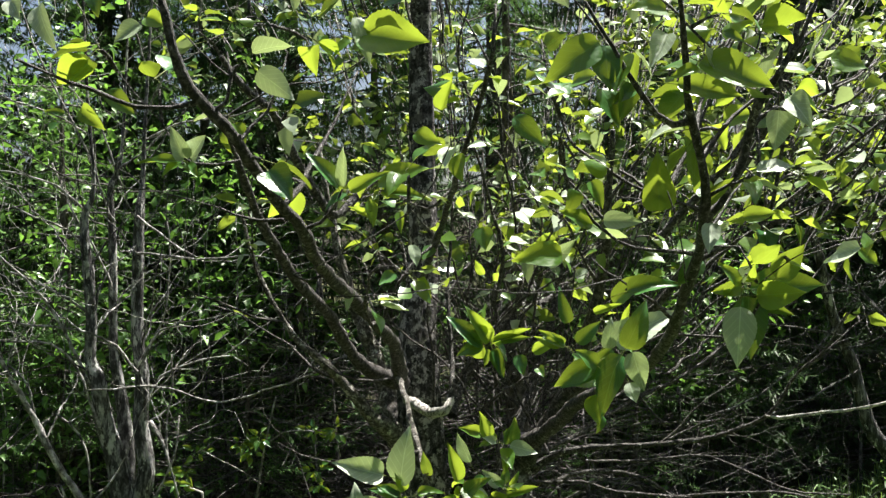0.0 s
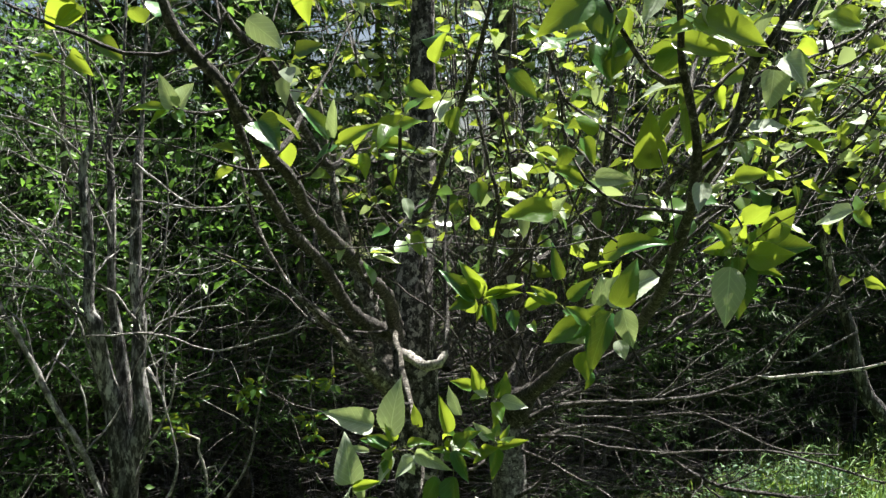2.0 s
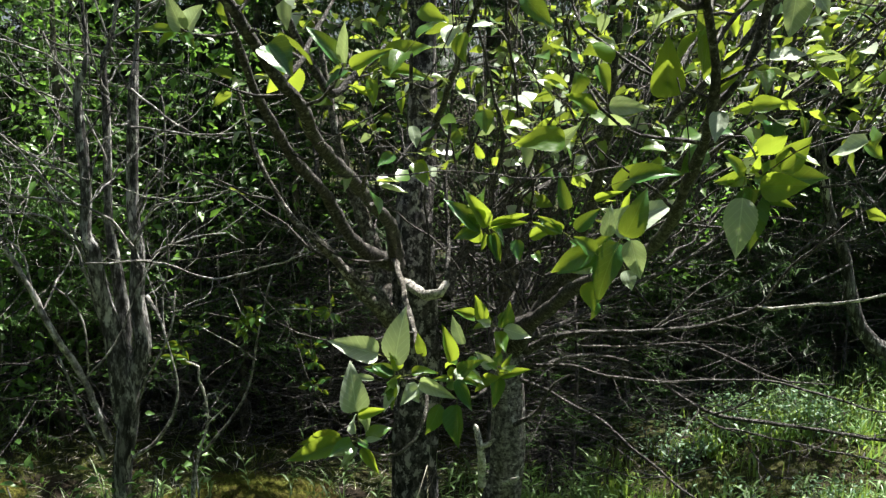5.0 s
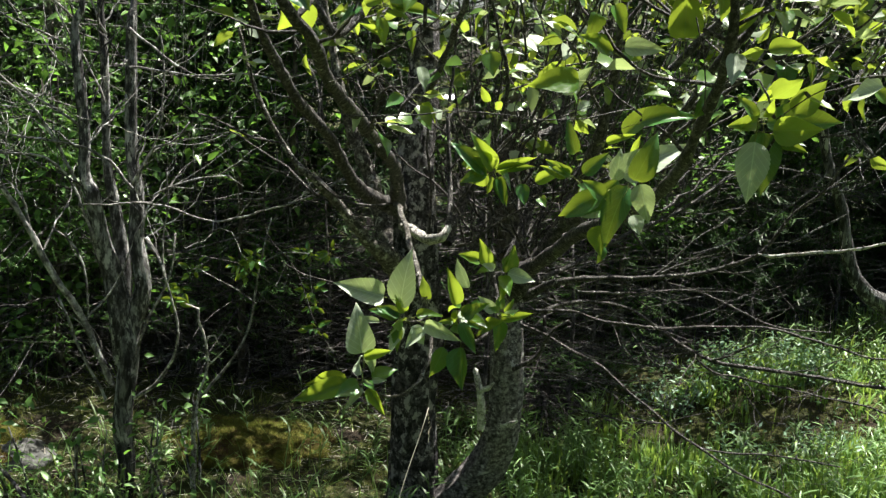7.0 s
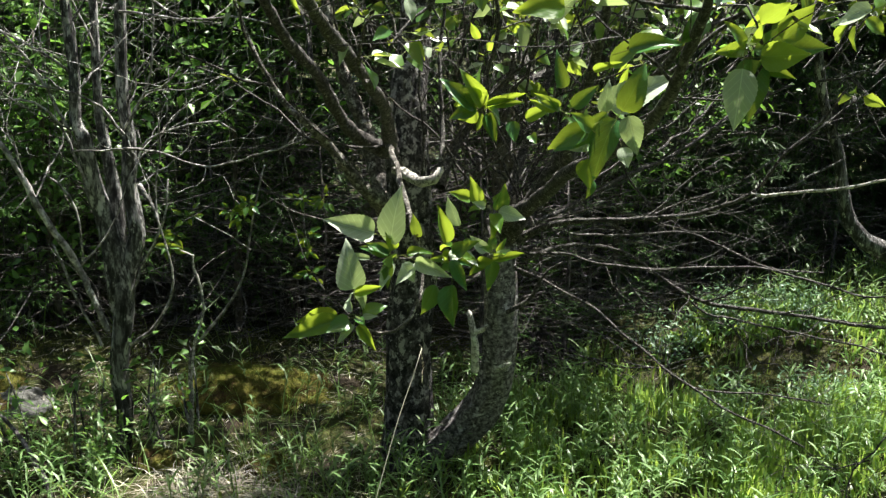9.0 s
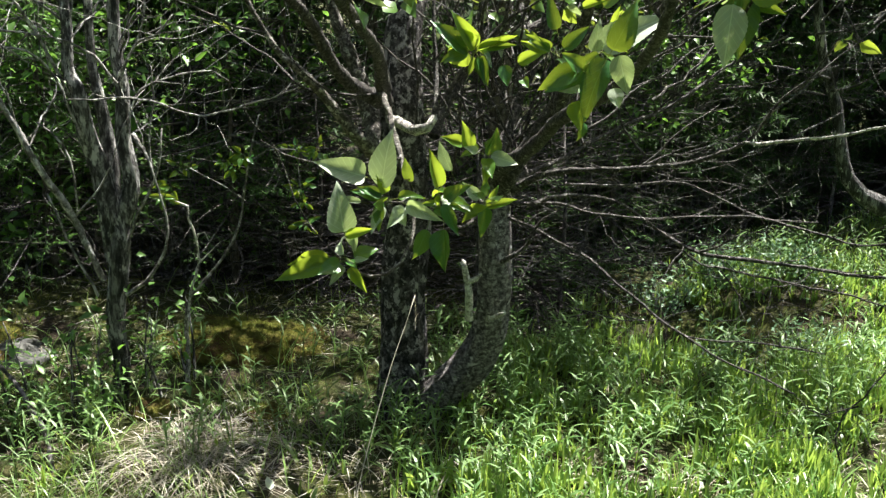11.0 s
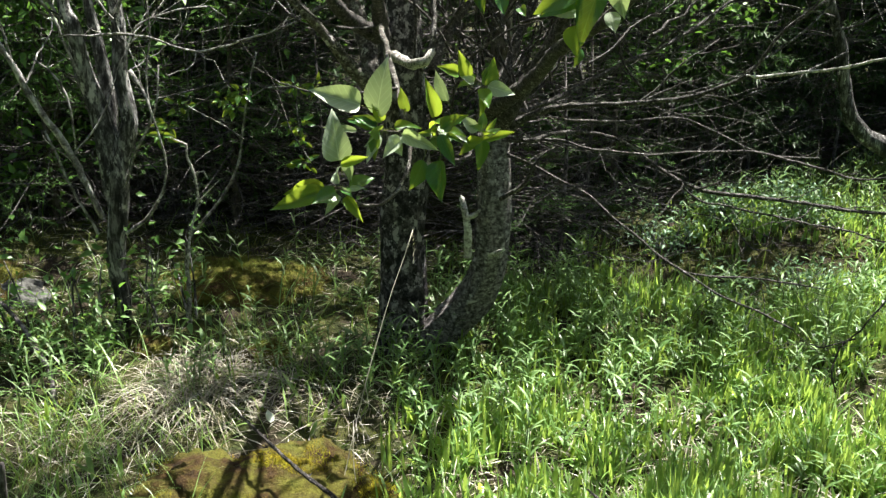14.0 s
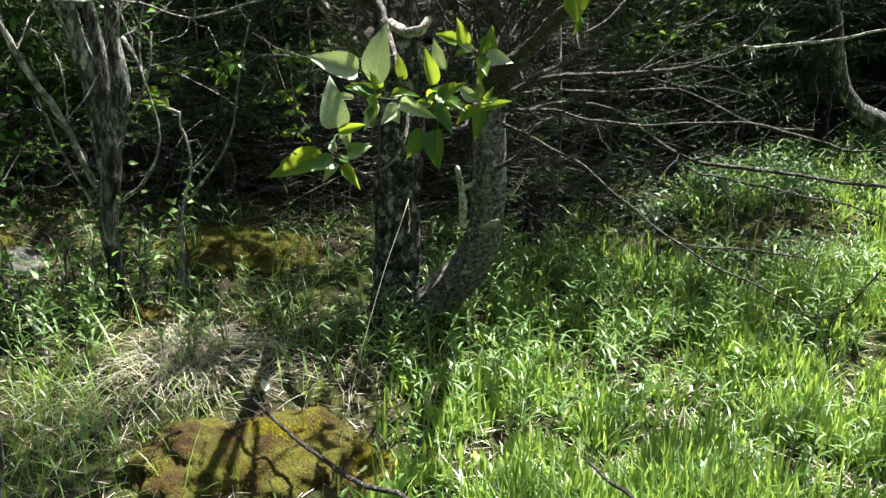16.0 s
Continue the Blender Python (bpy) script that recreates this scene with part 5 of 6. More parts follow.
# ---- spruces ----
def spruce(x, y, tall, radius, rng, bare, density=1.0, dead=26, fine=False):
    """A spruce: straight trunk, bare dead boughs below, drooping needled boughs above."""
    z0 = ground_height(x, y) - 0.05
    t = thing("spruce_tree", "dark spruce with dead grey lower boughs", "tree", "spruces of the wood", place=(x, y, z0))
    g = Geo()
    q = [(rng.uniform(-0.02, 0.02), rng.uniform(-0.02, 0.02), tall * s, radius * (1 - 0.9 * s) * (1.35 if s == 0 else 1)) for s in (0, 0.04, 0.2, 0.4, 0.6, 0.8, 1)]
    g.tube(spline(q, 0.12), 12, 0, 0.07, rng)
    part("trunk", g, SPRUCE_BARK, t)
    d = Geo()
    for _ in range(dead):
        z = rng.uniform(0.12, bare * 1.3)
        a = rng.uniform(0, 6.283)
        reach = rng.uniform(0.5, 1.4) * min(1, tall / 2.5)
        line, p, w = [], Vector((0, 0, z)), Vector((math.cos(a), math.sin(a), rng.uniform(-0.15, 0.2)))
        for k in range(7):
            line.append((*p, 0.007 * (1 - k / 7.5)))
            w = (w + Vector((rng.gauss(0, 0.12), rng.gauss(0, 0.12), rng.gauss(-0.03, 0.1)))).normalized()
            p = p + w * reach / 6
        d.tube(spline(line, 0.1), 4, 0, 0.1, rng)
        for _ in range(9):
            s = branch_from(line, rng, rng.uniform(0.1, 0.5), -0.05, 0.6)
            d.tube([(a_, b_, c_, r_ * 0.5 + 0.0006) for a_, b_, c_, r_ in s], 3, 0, 0, rng, False)
    part("deadwood", d, DEAD_WOOD, t, "brittle grey dead boughs", kind="stuff")
    c, w_ = Geo(), Geo()
    big = 2.1 if y > 7.2 else 1.7 if bare > 2.8 else 1.0
    z = bare
    while z < tall * 0.97:
        full = (1 - z / tall) ** 0.8
        for _ in range(max(3, int(6 * density))):
            a = rng.uniform(0, 6.283)
            reach = (0.35 + 1.15 * full) * min(1, 0.25 + tall / 4) * rng.uniform(0.7, 1.1)
            p, w = Vector((0, 0, z + rng.uniform(-0.12, 0.12))), Vector((math.cos(a), math.sin(a), rng.uniform(-0.25, 0.15)))
            side = Vector((-w.y, w.x, 0)).normalized()
            n = 7
            line = []
            for k in range(n + 1):
                line.append((*p, 0.008 * (1 - k / (n + 1.5))))
                if k:
                    for sgn in (-1, 1):
                        b = (side * sgn + w * rng.uniform(0.5, 1.0) + Vector((0, 0, rng.uniform(-0.5, 0.1)))).normalized()
                        ln = reach * 0.36 * (1.05 - k / (n + 2)) * rng.uniform(0.6, 1.2)
                        m = max(3, int(ln / (0.012 if fine else 0.03)))
                        for j in range(m):
                            r0 = p + b * ln * j / m
                            for _ in range(4 if 5.1 < y < 7.2 and bare < 2.8 else 3 if fine else 2):
                                o = (b * 0.7 + Vector((rng.gauss(0, 0.6), rng.gauss(0, 0.6), rng.gauss(0.1, 0.5)))).normalized()
                                c.blade(r0, o, Vector((0.01, 0, -0.15)), rng.uniform(0.018, 0.03) if fine else rng.uniform(0.045, 0.08) * big, 0.006 if fine else 0.02 * big, 1)
                w = (w + Vector((0, 0, 0.02 * k - 0.06))).normalized()
                p = p + w * reach / n
            w_.tube(line, 3, 0, 0, rng, False)
        z += rng.uniform(0.16, 0.26)
    part("boughwork", w_, DEAD_WOOD, t, kind="stuff")
    part("crown", c, FRESH_NEEDLE if fine else NEEDLE, t, "dark green needled boughs", kind="stuff")
    return t


rng = random.Random(21)
SPRUCES = [(-0.35, 5.5, 3.3, 0.07, 1.1), (-1.1, 5.9, 3.3, 0.07, 0.9), (0.32, 4.5, 3.2, 0.075, 2.6), (-1.55, 6.3, 3.7, 0.08, 0.6), (-2.9, 6.0, 4.3, 0.09, 0.5), (1.1, 6.2, 4.4, 0.1, 0.5),
           (2.35, 7.0, 4.6, 0.1, 0.1), (3.4, 7.3, 4.8, 0.1, 0.1), (-1.0, 6.6, 4.6, 0.11, 0.3), (0.4, 7.0, 5.0, 0.12, 0.3), (-3.6, 6.6, 5.0, 0.11, 0.3),
           (4.8, 7.4, 5.5, 0.12, 0.2), (-2.4, 7.0, 5.5, 0.12, 0.2), (3.0, 8.4, 6.0, 0.12, 0.1), (1.6, 8.2, 5.5, 0.12, 0.1), (-0.3, 8.4, 6.0, 0.12, 0.1), (-4.6, 8.0, 6.0, 0.12, 0.1), (5.6, 9.0, 6.5, 0.12, 0.1), (4.0, 9.4, 6.5, 0.12, 0.1),
           (-1.6, 8.3, 6.0, 0.12, 0.1), (-3.2, 8.8, 6.5, 0.12, 0.1), (0.8, 9.6, 6.5, 0.12, 0.1), (2.2, 9.8, 6.5, 0.12, 0.1), (-4.9, 6.0, 5.0, 0.11, 0.2), (5.2, 6.2, 5.0, 0.11, 0.2), (-2.2, 6.9, 4.8, 0.1, 0.3), (-0.75, 5.0, 2.1, 0.04, 0.7), (-1.9, 4.85, 2.5, 0.05, 0.55), (-2.75, 4.6, 2.8, 0.05, 0.4), (1.75, 6.4, 3.7, 0.1, 0.12), (2.7, 6.7, 3.7, 0.1, 0.1), (3.6, 6.7, 3.9, 0.1, 0.1), (0.52, 4.62, 0.75, 0.022, 0.06), (0.95, 4.95, 0.9, 0.025, 0.06), (1.45, 5.35, 0.9, 0.025, 0.06), (-1.8, 4.5, 1.5, 0.03, 0.35), (-0.95, 4.6, 1.25, 0.026, 0.4), (-4.2, 7.0, 6.0, 0.12, 0.2), (-5.7, 7.4, 6.5, 0.12, 0.2)]
for x, y, tall, radius, bare in SPRUCES:
    spruce(x, y, tall if y < 8 else tall * 0.66, radius, rng, bare, 1.35 if y < 7.2 else 0.62, 20 if y < 7.2 else 5, y < 5.1)
# extra taller ones, added so that their high boughs shade the brush
for x, y, bare in ((3.3, 7.0, 1.9),):
    spruce(x, y, rng.uniform(5.6, 6.4), 0.085, rng, bare, 1.1, 12)


def woods():
    """Far woods all round the clearing: rows of ragged dark spruces, with unseen nearer rows against sky light."""
    g = Geo()
    for n_ in range(230):
        # the last hundred are added unseen behind the camera to cut sky fill
        a = rng.uniform(0, 6.283) if n_ < 130 else rng.uniform(1.9, 4.9)
        d = rng.uniform(16, 50) if n_ < 130 else rng.uniform(8, 15)
        x, y = d * math.sin(a), d * math.cos(a) + 2
        if abs(x) < 7 and 0 < y < 13:
            continue
        z, tall = ground_height(x, y), rng.uniform(6, 11)
        g.tube([(x, y, z - 0.1, 0.15), (x, y, z + tall, 0.02)], 5, 1, 0, rng)
        h = 0.5
        while h < tall:
            w = (0.3 + 1.7 * (1 - h / tall)) * rng.uniform(0.8, 1.15)
            for k in range(8 if d > 16 else 22):
                b = rng.uniform(0, 6.283)
                g.blade((x, y, z + h + rng.uniform(-0.17, 0.17)), (math.cos(b), math.sin(b), rng.uniform(-0.4, -0.1)), (0, 0, -0.15), w * rng.uniform(0.6, 1), 0.42 if d > 16 else 0.13, 2, 0)
            h += 0.33
    tagged(new("far_woods", g.mesh("far_woods", [NEEDLE, SPRUCE_BARK])), "distant dark spruce woods round the clearing, with unseen nearer rows that block sky light", "woods", kind="stuff")


woods()


# ---- bushes ----
def bush(x, y, z0, wide, tall, stems, leaves, leaf_size, mat_, label, rng, name="bush", shape=0.55):
    """A leafy bush: thin forked stems with many small leaves near their ends."""
    t = thing(name, label, "bush", place=(x, y, z0))
    w_, c = Geo(), Geo()
    ends = []
    for _ in range(stems):
        a, lean = rng.uniform(0, 6.283), rng.uniform(0.1, 1.0)
        d = Vector((math.cos(a) * lean * wide / tall, math.sin(a) * lean * wide / tall, 1)).normalized()
        p, line = Vector((rng.uniform(-0.1, 0.1), rng.uniform(-0.1, 0.1), -0.04)), []
        n = 7
        for k in range(n):
            line.append((*p, 0.007 * (1 - 0.8 * k / n)))
            d = (d + Vector((rng.gauss(0, 0.1), rng.gauss(0, 0.1), rng.gauss(0, 0.06)))).normalized()
            p = p + d * tall * rng.uniform(0.8, 1.15) / n
        w_.tube(line, 5, 0, 0.1, rng)
        ends.append(line)
        for _ in range(5):
            s = branch_from(line, rng, rng.uniform(0.2, 0.45) * tall, 0.1, 0.8)
            s = [(a_, b_, c_, r_ * 0.6) for a_, b_, c_, r_ in s]
            w_.tube(s, 4, 0, 0, rng, False)
            ends.append(s)
    for _ in range(leaves):
        e = rng.choice(ends)
        k = rng.randrange(len(e) // 3, len(e))
        p = Vector(e[k][:3]) + Vector((rng.gauss(0, 0.05), rng.gauss(0, 0.05), rng.gauss(0, 0.05)))
        d = Vector((rng.gauss(0, 1), rng.gauss(0, 1), rng.gauss(0, 0.6)))
        size = leaf_size * rng.uniform(0.6, 1.3)
        c.leaf(Matrix.Translation(p) @ bearing(d, (rng.gauss(0, 0.6), rng.gauss(0, 0.6), 1)) @ Matrix.Diagonal((size, size, size, 1)), shape, 0.2, 0.2, 3)
    part("stemwork", w_, GREY_BARK, t, kind="stuff")
    part("foliage", c, mat_, t, kind="stuff")
    return t


rng = random.Random(33)
for x, y, wide, tall in ((-3.1, 6.7, 1.0, 3.4), (-2.2, 6.3, 0.9, 3.2), (-1.3, 6.9, 0.8, 3.4), (-3.9, 6.2, 0.9, 3.2)):
    bush(x, y, ground_height(x, y), wide, tall, 14, 1300, 0.06, BUSH_LEAF, "tall slender leafy bush before the woods", rng)
for x, y, wide, tall, n in ((-2.5, 5.3, 0.9, 2.3, 900), (-1.6, 5.4, 0.8, 2.1, 900), (-0.75, 5.1, 0.6, 1.9, 700), (-3.3, 5.0, 0.8, 2.4, 900), (0.9, 5.3, 0.7, 1.5, 700), (1.7, 5.9, 0.7, 1.5, 500), (0.35, 5.2, 0.6, 1.4, 700), (-2.1, 5.0, 0.7, 2.3, 1100), (-1.3, 4.95, 0.6, 1.9, 900), (-2.9, 5.8, 0.8, 2.7, 900)):
    bush(x, y, ground_height(x, y), wide, tall * (1.15 if x < -1.2 else 1), 11, int(n * (1.8 if x < -1.2 else 1.4)), 0.054 if x < -1.2 else 0.042, BUSH_LEAF, "green leafy bush in front of dark spruces", rng)
for x, y, wide, tall, n in ((-2.05, 4.5, 0.45, 1.3, 1300), (2.5, 6.5, 0.7, 2.5, 2200), (1.3, 5.5, 0.5, 1.7, 1100)):
    bush(x, y, ground_height(x, y), wide, tall, 12, n, 0.058, BUSH_LEAF, "fresh green broad-leaved bush at the wood's edge", rng)
for x, y, wide, tall, n in ((1.45, 4.6, 0.3, 0.3, 620), (1.08, 4.5, 0.26, 0.26, 460), (1.85, 4.65, 0.3, 0.28, 520), (1.7, 4.05, 0.2, 0.22, 300), (2.3, 4.3, 0.25, 0.24, 340), (1.25, 3.85, 0.18, 0.2, 220)):
    bush(x, y, ground_height(x, y), wide * 0.85, tall * 0.72, 12, int(n * 1.15), 0.032, WILLOW_LEAF, "low grey-green willow shrub on a grassy bank", rng, "willow_shrub", 0.38)
for x, y, wide, tall, n in ((-1.25, 3.35, 0.22, 0.42, 110), (-1.55, 3.3, 0.25, 0.5, 120), (-1.0, 3.5, 0.2, 0.42, 90), (-1.8, 3.0, 0.2, 0.35, 80)):
    bush(x, y, ground_height(x, y), wide, tall, 5, n, 0.045, BUSH_LEAF, "young leafy shoots round a grey trunk", rng, "leafy_shoots", 0.5)

# ---- dead brushwood under the spruces ----
def brush(x, y, wide, tall, stems, rng):
    """A tangle of bare, brittle, mostly level twigs."""
    z0 = ground_height(x, y)
    t = thing("dead_brush", "tangle of bare grey dead spruce twigs in deep shade", "brushwood", "brush under the spruces", place=(x, y, z0))
    sheaf = [Geo() for _ in range(6)]
    for n_ in range(stems):
        g = sheaf[n_ % 6]
        p = Vector((rng.uniform(-wide, wide), rng.uniform(-0.3, 0.3), tall * rng.random() ** 1.2 + 0.02))
        d = Vector((rng.choice((-1, 1)), rng.gauss(0, 0.5), rng.gauss(0.05, 0.22))).normalized()
        reach, line = rng.uniform(0.35, 0.9), []
        r = rng.uniform(0.0018, 0.0042)
        for k in range(7):
            line.append((*p, r * (1 - 0.8 * k / 7)))
            d = (d + Vector((rng.gauss(0, 0.14), rng.gauss(0, 0.17), rng.gauss(-0.01, 0.14)))).normalized()
            p = p + d * reach / 6
        g.tube(line, 4, 0, 0, rng, False)
        for _ in range(5):
            s = branch_from(line, rng, rng.uniform(0.06, 0.25), 0, 0.6)
            g.tube([(a_, b_, max(c_, 0.01), r_ * 0.6) for a_, b_, c_, r_ in s[::2]], 3, 0, 0, rng, False)
    for g in sheaf:
        part("bough", g, DEAD_WOOD, t, kind="stuff")
    g = Geo()
    g.tube([(0, 0, -0.05, 0.012), (0.02, 0, tall * 0.5, 0.009), (0, 0.02, tall, 0.004)], 6, 0, 0.1, rng)
    part("stem", g, DEAD_WOOD, t)


rng = random.Random(44)
for x, y in ((-1.7, 4.75), (-1.1, 4.7), (-0.55, 4.6), (-0.1, 4.65), (0.35, 4.75), (-0.8, 5.2), (-0.3, 5.2), (0.8, 4.9), (-1.5, 5.2), (1.4, 5.6), (1.9, 5.7), (2.5, 5.9), (3.2, 6.1), (-2.2, 4.8), (0.2, 4.3), (0.62, 4.5), (1.2, 5.1)):
    brush(x, y, 0.45, rng.uniform(0.8, 1.2), 90 if x < 0.5 else 48, rng)

# ---- moss and stone ----


def lump(name, label, category, x, y, rx, ry, h, mat_, rng, sink=0.22, bare=-0.22):
    """A rounded, dented boulder or hummock half sunk into the ground."""
    z0 = ground_height(x, y)
    g = Geo()
    rows, cols = 30, 70
    seed = rng.uniform(0, 50)
    for j in range(rows + 1):
        e = math.pi / 2 * (1 - j / rows)
        for i in range(cols):
            a = 2 * math.pi * i / cols
            d = Vector((math.cos(a) * math.cos(e), math.sin(a) * math.cos(e), math.sin(e)))
            s = 1 + 0.22 * noise.noise(d * 1.8 + Vector((seed, 0, 0))) + 0.16 * noise.noise(d * 5 + Vector((0, seed, 0))) + 0.06 * noise.noise(d * 15) + 0.02 * noise.noise(d * 40)
            g.v.append((d.x * rx * s, d.y * ry * s, d.z ** 0.5 * (h + sink) * (0.7 + 0.3 * s) - sink))
        if j:
            g.face_rows((j - 1) * cols, j * cols, cols, 0)
    if mat_ is MOSS:
        for _ in range(int(190000 * rx * ry)):
            p = Vector(g.v[rng.randrange(cols * (rows - 4))]) + Vector((rng.gauss(0, 0.012), rng.gauss(0, 0.012), -0.002))
            if noise.noise(p * 9 + Vector((seed, 0, 0))) < bare:
                continue
            g.blade(p, (rng.gauss(0, 0.5) + p.x, rng.gauss(0, 0.5) + p.y, 1), (0, 0, -0.2), rng.uniform(0.006, 0.018), 0.0045, 1, 1)
    ob = new(name, g.mesh(name, [mat_, MOSS_TUFT if y < 3 else GROUND_MOSS] if mat_ is MOSS else [mat_]))
    ob.location = (x, y, z0)
    return tagged(ob, label, category)


rng = random.Random(3)
lump("mossy_stone", "rounded stone thick with yellow-green and brown moss", "stone", -0.4, 2.38, 0.27, 0.24, 0.085, MOSS, rng, bare=-0.05)
lump("mossy_stone", "brown mossy stone with a bare weathered side", "stone", -0.62, 2.3, 0.19, 0.2, 0.1, MOSS, rng, bare=0.22)
lump("mossy_stone", "long low stone under a moss cushion in shade", "stone", -0.84, 4.0, 0.42, 0.3, 0.055, MOSS, rng, bare=-1.0)
lump("mossy_stone", "low yellow moss cushion at the meadow's edge", "stone", -0.16, 2.28, 0.15, 0.16, 0.045, MOSS, rng)
lump("mossy_stone", "small moss cushion by a dark root", "stone", -0.62, 3.25, 0.12, 0.1, 0.07, MOSS, rng)
lump("mossy_stone", "moss cushion at the foot of a grey tree", "stone", -1.02, 3.3, 0.1, 0.09, 0.06, MOSS, rng)
lump("mossy_stone", "mossy stone at the wood's edge", "stone", -2.0, 3.75, 0.35, 0.25, 0.1, MOSS, rng)
lump("lichen_stone", "grey lichen-spotted stone among shoots", "stone", -1.72, 3.75, 0.2, 0.15, 0.04, STONE, rng)


# ---- fallen and bare twigs ----
def twig(name, label, pts, mat_, end=True):
    pts = list(pts)
    x, y, z, r = pts[0]
    if end:
        pts = [(x + 0.06, y - 0.12, ground_height(x + 0.06, y - 0.12) - 0.02, r)] + pts
    q = sway(spline(pts, 0.02), 0.0015, rng)
    g = Geo()
    g.tube(q, 7, 0, 0.16, rng)
    for k in range(4, len(q) - 1, 3):
        d = Vector((rng.gauss(0, 1), rng.gauss(0, 1), rng.gauss(0.3, 0.6))).normalized()
        g.tube([(*q[k][:3], q[k][3] * 0.6), (*(Vector(q[k][:3]) + d * 0.014), 0.0015)], 4, 0, 0, rng)
    ob = new(name, g.mesh(name, [mat_]))
    return tagged(ob, label, "twig")


def twig_limb(name, pts):
    twig("bare_twig", "bare budded dark twig rising from the grass", pts, POPLAR_LIMB)


def straw_limb(name, pts):
    x, y, z, r = pts[0]
    g = Geo()
    g.tube(spline([(x, y, ground_height(x, y) - 0.02, r)] + list(pts), 0.03), 5, 0, 0.05, rng)
    x, y, z, r = pts[-1]
    for k in range(10):
        g.blade((x, y, z - 0.012 * k), (rng.gauss(0, 0.5), rng.gauss(0, 0.5), 1), (0, 0, -0.2), 0.022, 0.003, 2)
    tagged(new("straw_stem", g.mesh("straw_stem", [STRAW])), "last year's dry straw-coloured grass stem", "grass stem")


twig_limb("stem", [(-0.035, 1.95, 0.155, 0.0074), (-0.154, 2.05, 0.14, 0.007), (-0.253, 2.15, 0.147, 0.006), (-0.358, 2.25, 0.171, 0.0056), (-0.443, 2.33, 0.206, 0.0045), (-0.496, 2.38, 0.227, 0.0039), (-0.523, 2.4, 0.244, 0.0025)])
twig_limb("stem", [(0.482, 1.9, 0.187, 0.0055), (0.438, 1.95, 0.203, 0.005), (0.399, 2, 0.222, 0.004), (0.375, 2.02, 0.236, 0.0022)])
twig_limb("stem", [(0.209, 1.95, 0.151, 0.003), (0.178, 1.98, 0.166, 0.0026), (0.156, 2, 0.181, 0.0017)])
straw_limb("stem", [(-0.237, 2.35, 0.052, 0.0012), (-0.22, 2.4, 0.129, 0.0013), (-0.179, 2.5, 0.29, 0.0013), (-0.118, 2.62, 0.485, 0.0012), (-0.074, 2.7, 0.596, 0.001), (-0.049, 2.75, 0.664, 0.0008)])
straw_limb("stem", [(-0.193, 2.3, 0.047, 0.001), (-0.207, 2.35, 0.122, 0.001), (-0.209, 2.4, 0.2, 0.001)])


def stick_limb(name, pts):
    twig("dead_stick", "weathered grey dead stick leaning in the undergrowth", pts, DEAD_WOOD)


stick_limb("stem", [(-1.287, 3, 0.098, 0.0084), (-1.368, 3.1, 0.138, 0.0086), (-1.45, 3.2, 0.182, 0.008), (-1.572, 3.3, 0.251, 0.0073)])
stick_limb("stem", [(-0.958, 1.9, 0.19, 0.0071), (-0.942, 1.9, 0.292, 0.007), (-0.935, 1.9, 0.377, 0.0056)])


def fallen_leaf(x, y, z, turn, size):
    g = Geo()
    g.leaf(Matrix.Diagonal((size, size, size, 1)), 0.7, 0.3, -0.2, 8)
    ob = new("fallen_leaf", g.mesh("fallen_leaf", [LEAF_PALE]))
    ob.matrix_basis = Matrix.Translation((x, y, z)) @ Euler((0.5, 0.3, turn)).to_matrix().to_4x4()
    tagged(ob, "small pale curled leaf fallen among moss and grass", "leaf")


for x, y, turn in ((-0.49, 2.68, 0.6), (0.17, 2.28, 2.0), (-0.17, 2.22, 4.0), (0.95, 2.35, 1.2), (0.42, 2.2, 5.2)):
    fallen_leaf(x, y, ground_height(x, y) + 0.035, turn, 0.045)

# ---- grass and herbs ----


def lush(x, y):
    """How thickly green grass grows: dense in the open meadow, thin under the trees."""
    open_side = 1 / (1 + math.exp(-(x - 0.02) / 0.09))
    edge = 1 / (1 + math.exp(max(-50, min(50, (y - min(3.65 + 0.85 * x, 5.8)) / 0.1))))
    stone = 1 - math.exp(-((x + 0.5) / 0.42) ** 4 - ((y - 2.4) / 0.4) ** 4)
    scrub = 1 - 0.93 * math.exp(-((x - 1.32) / 0.5) ** 6 - ((y - 4.2) / 0.26) ** 6)
    roots = 1 - 0.75 * math.exp(-((x + 0.08) / 0.28) ** 4 - ((y - 3.2) / 0.28) ** 4)
    dim = 1 - 0.8 / (1 + math.exp(max(-50, min(50, -(y - 3.5) / 0.08)))) / (1 + math.exp(max(-50, min(50, (x + 0.05) / 0.08))))
    return dim * ((0.07 if y < 3.3 else 0.05) * (1 if x > -0.6 else 0.4) + 0.87 * open_side) * edge * stone * scrub * roots


rng = random.Random(8)
g = Geo()
count = 0
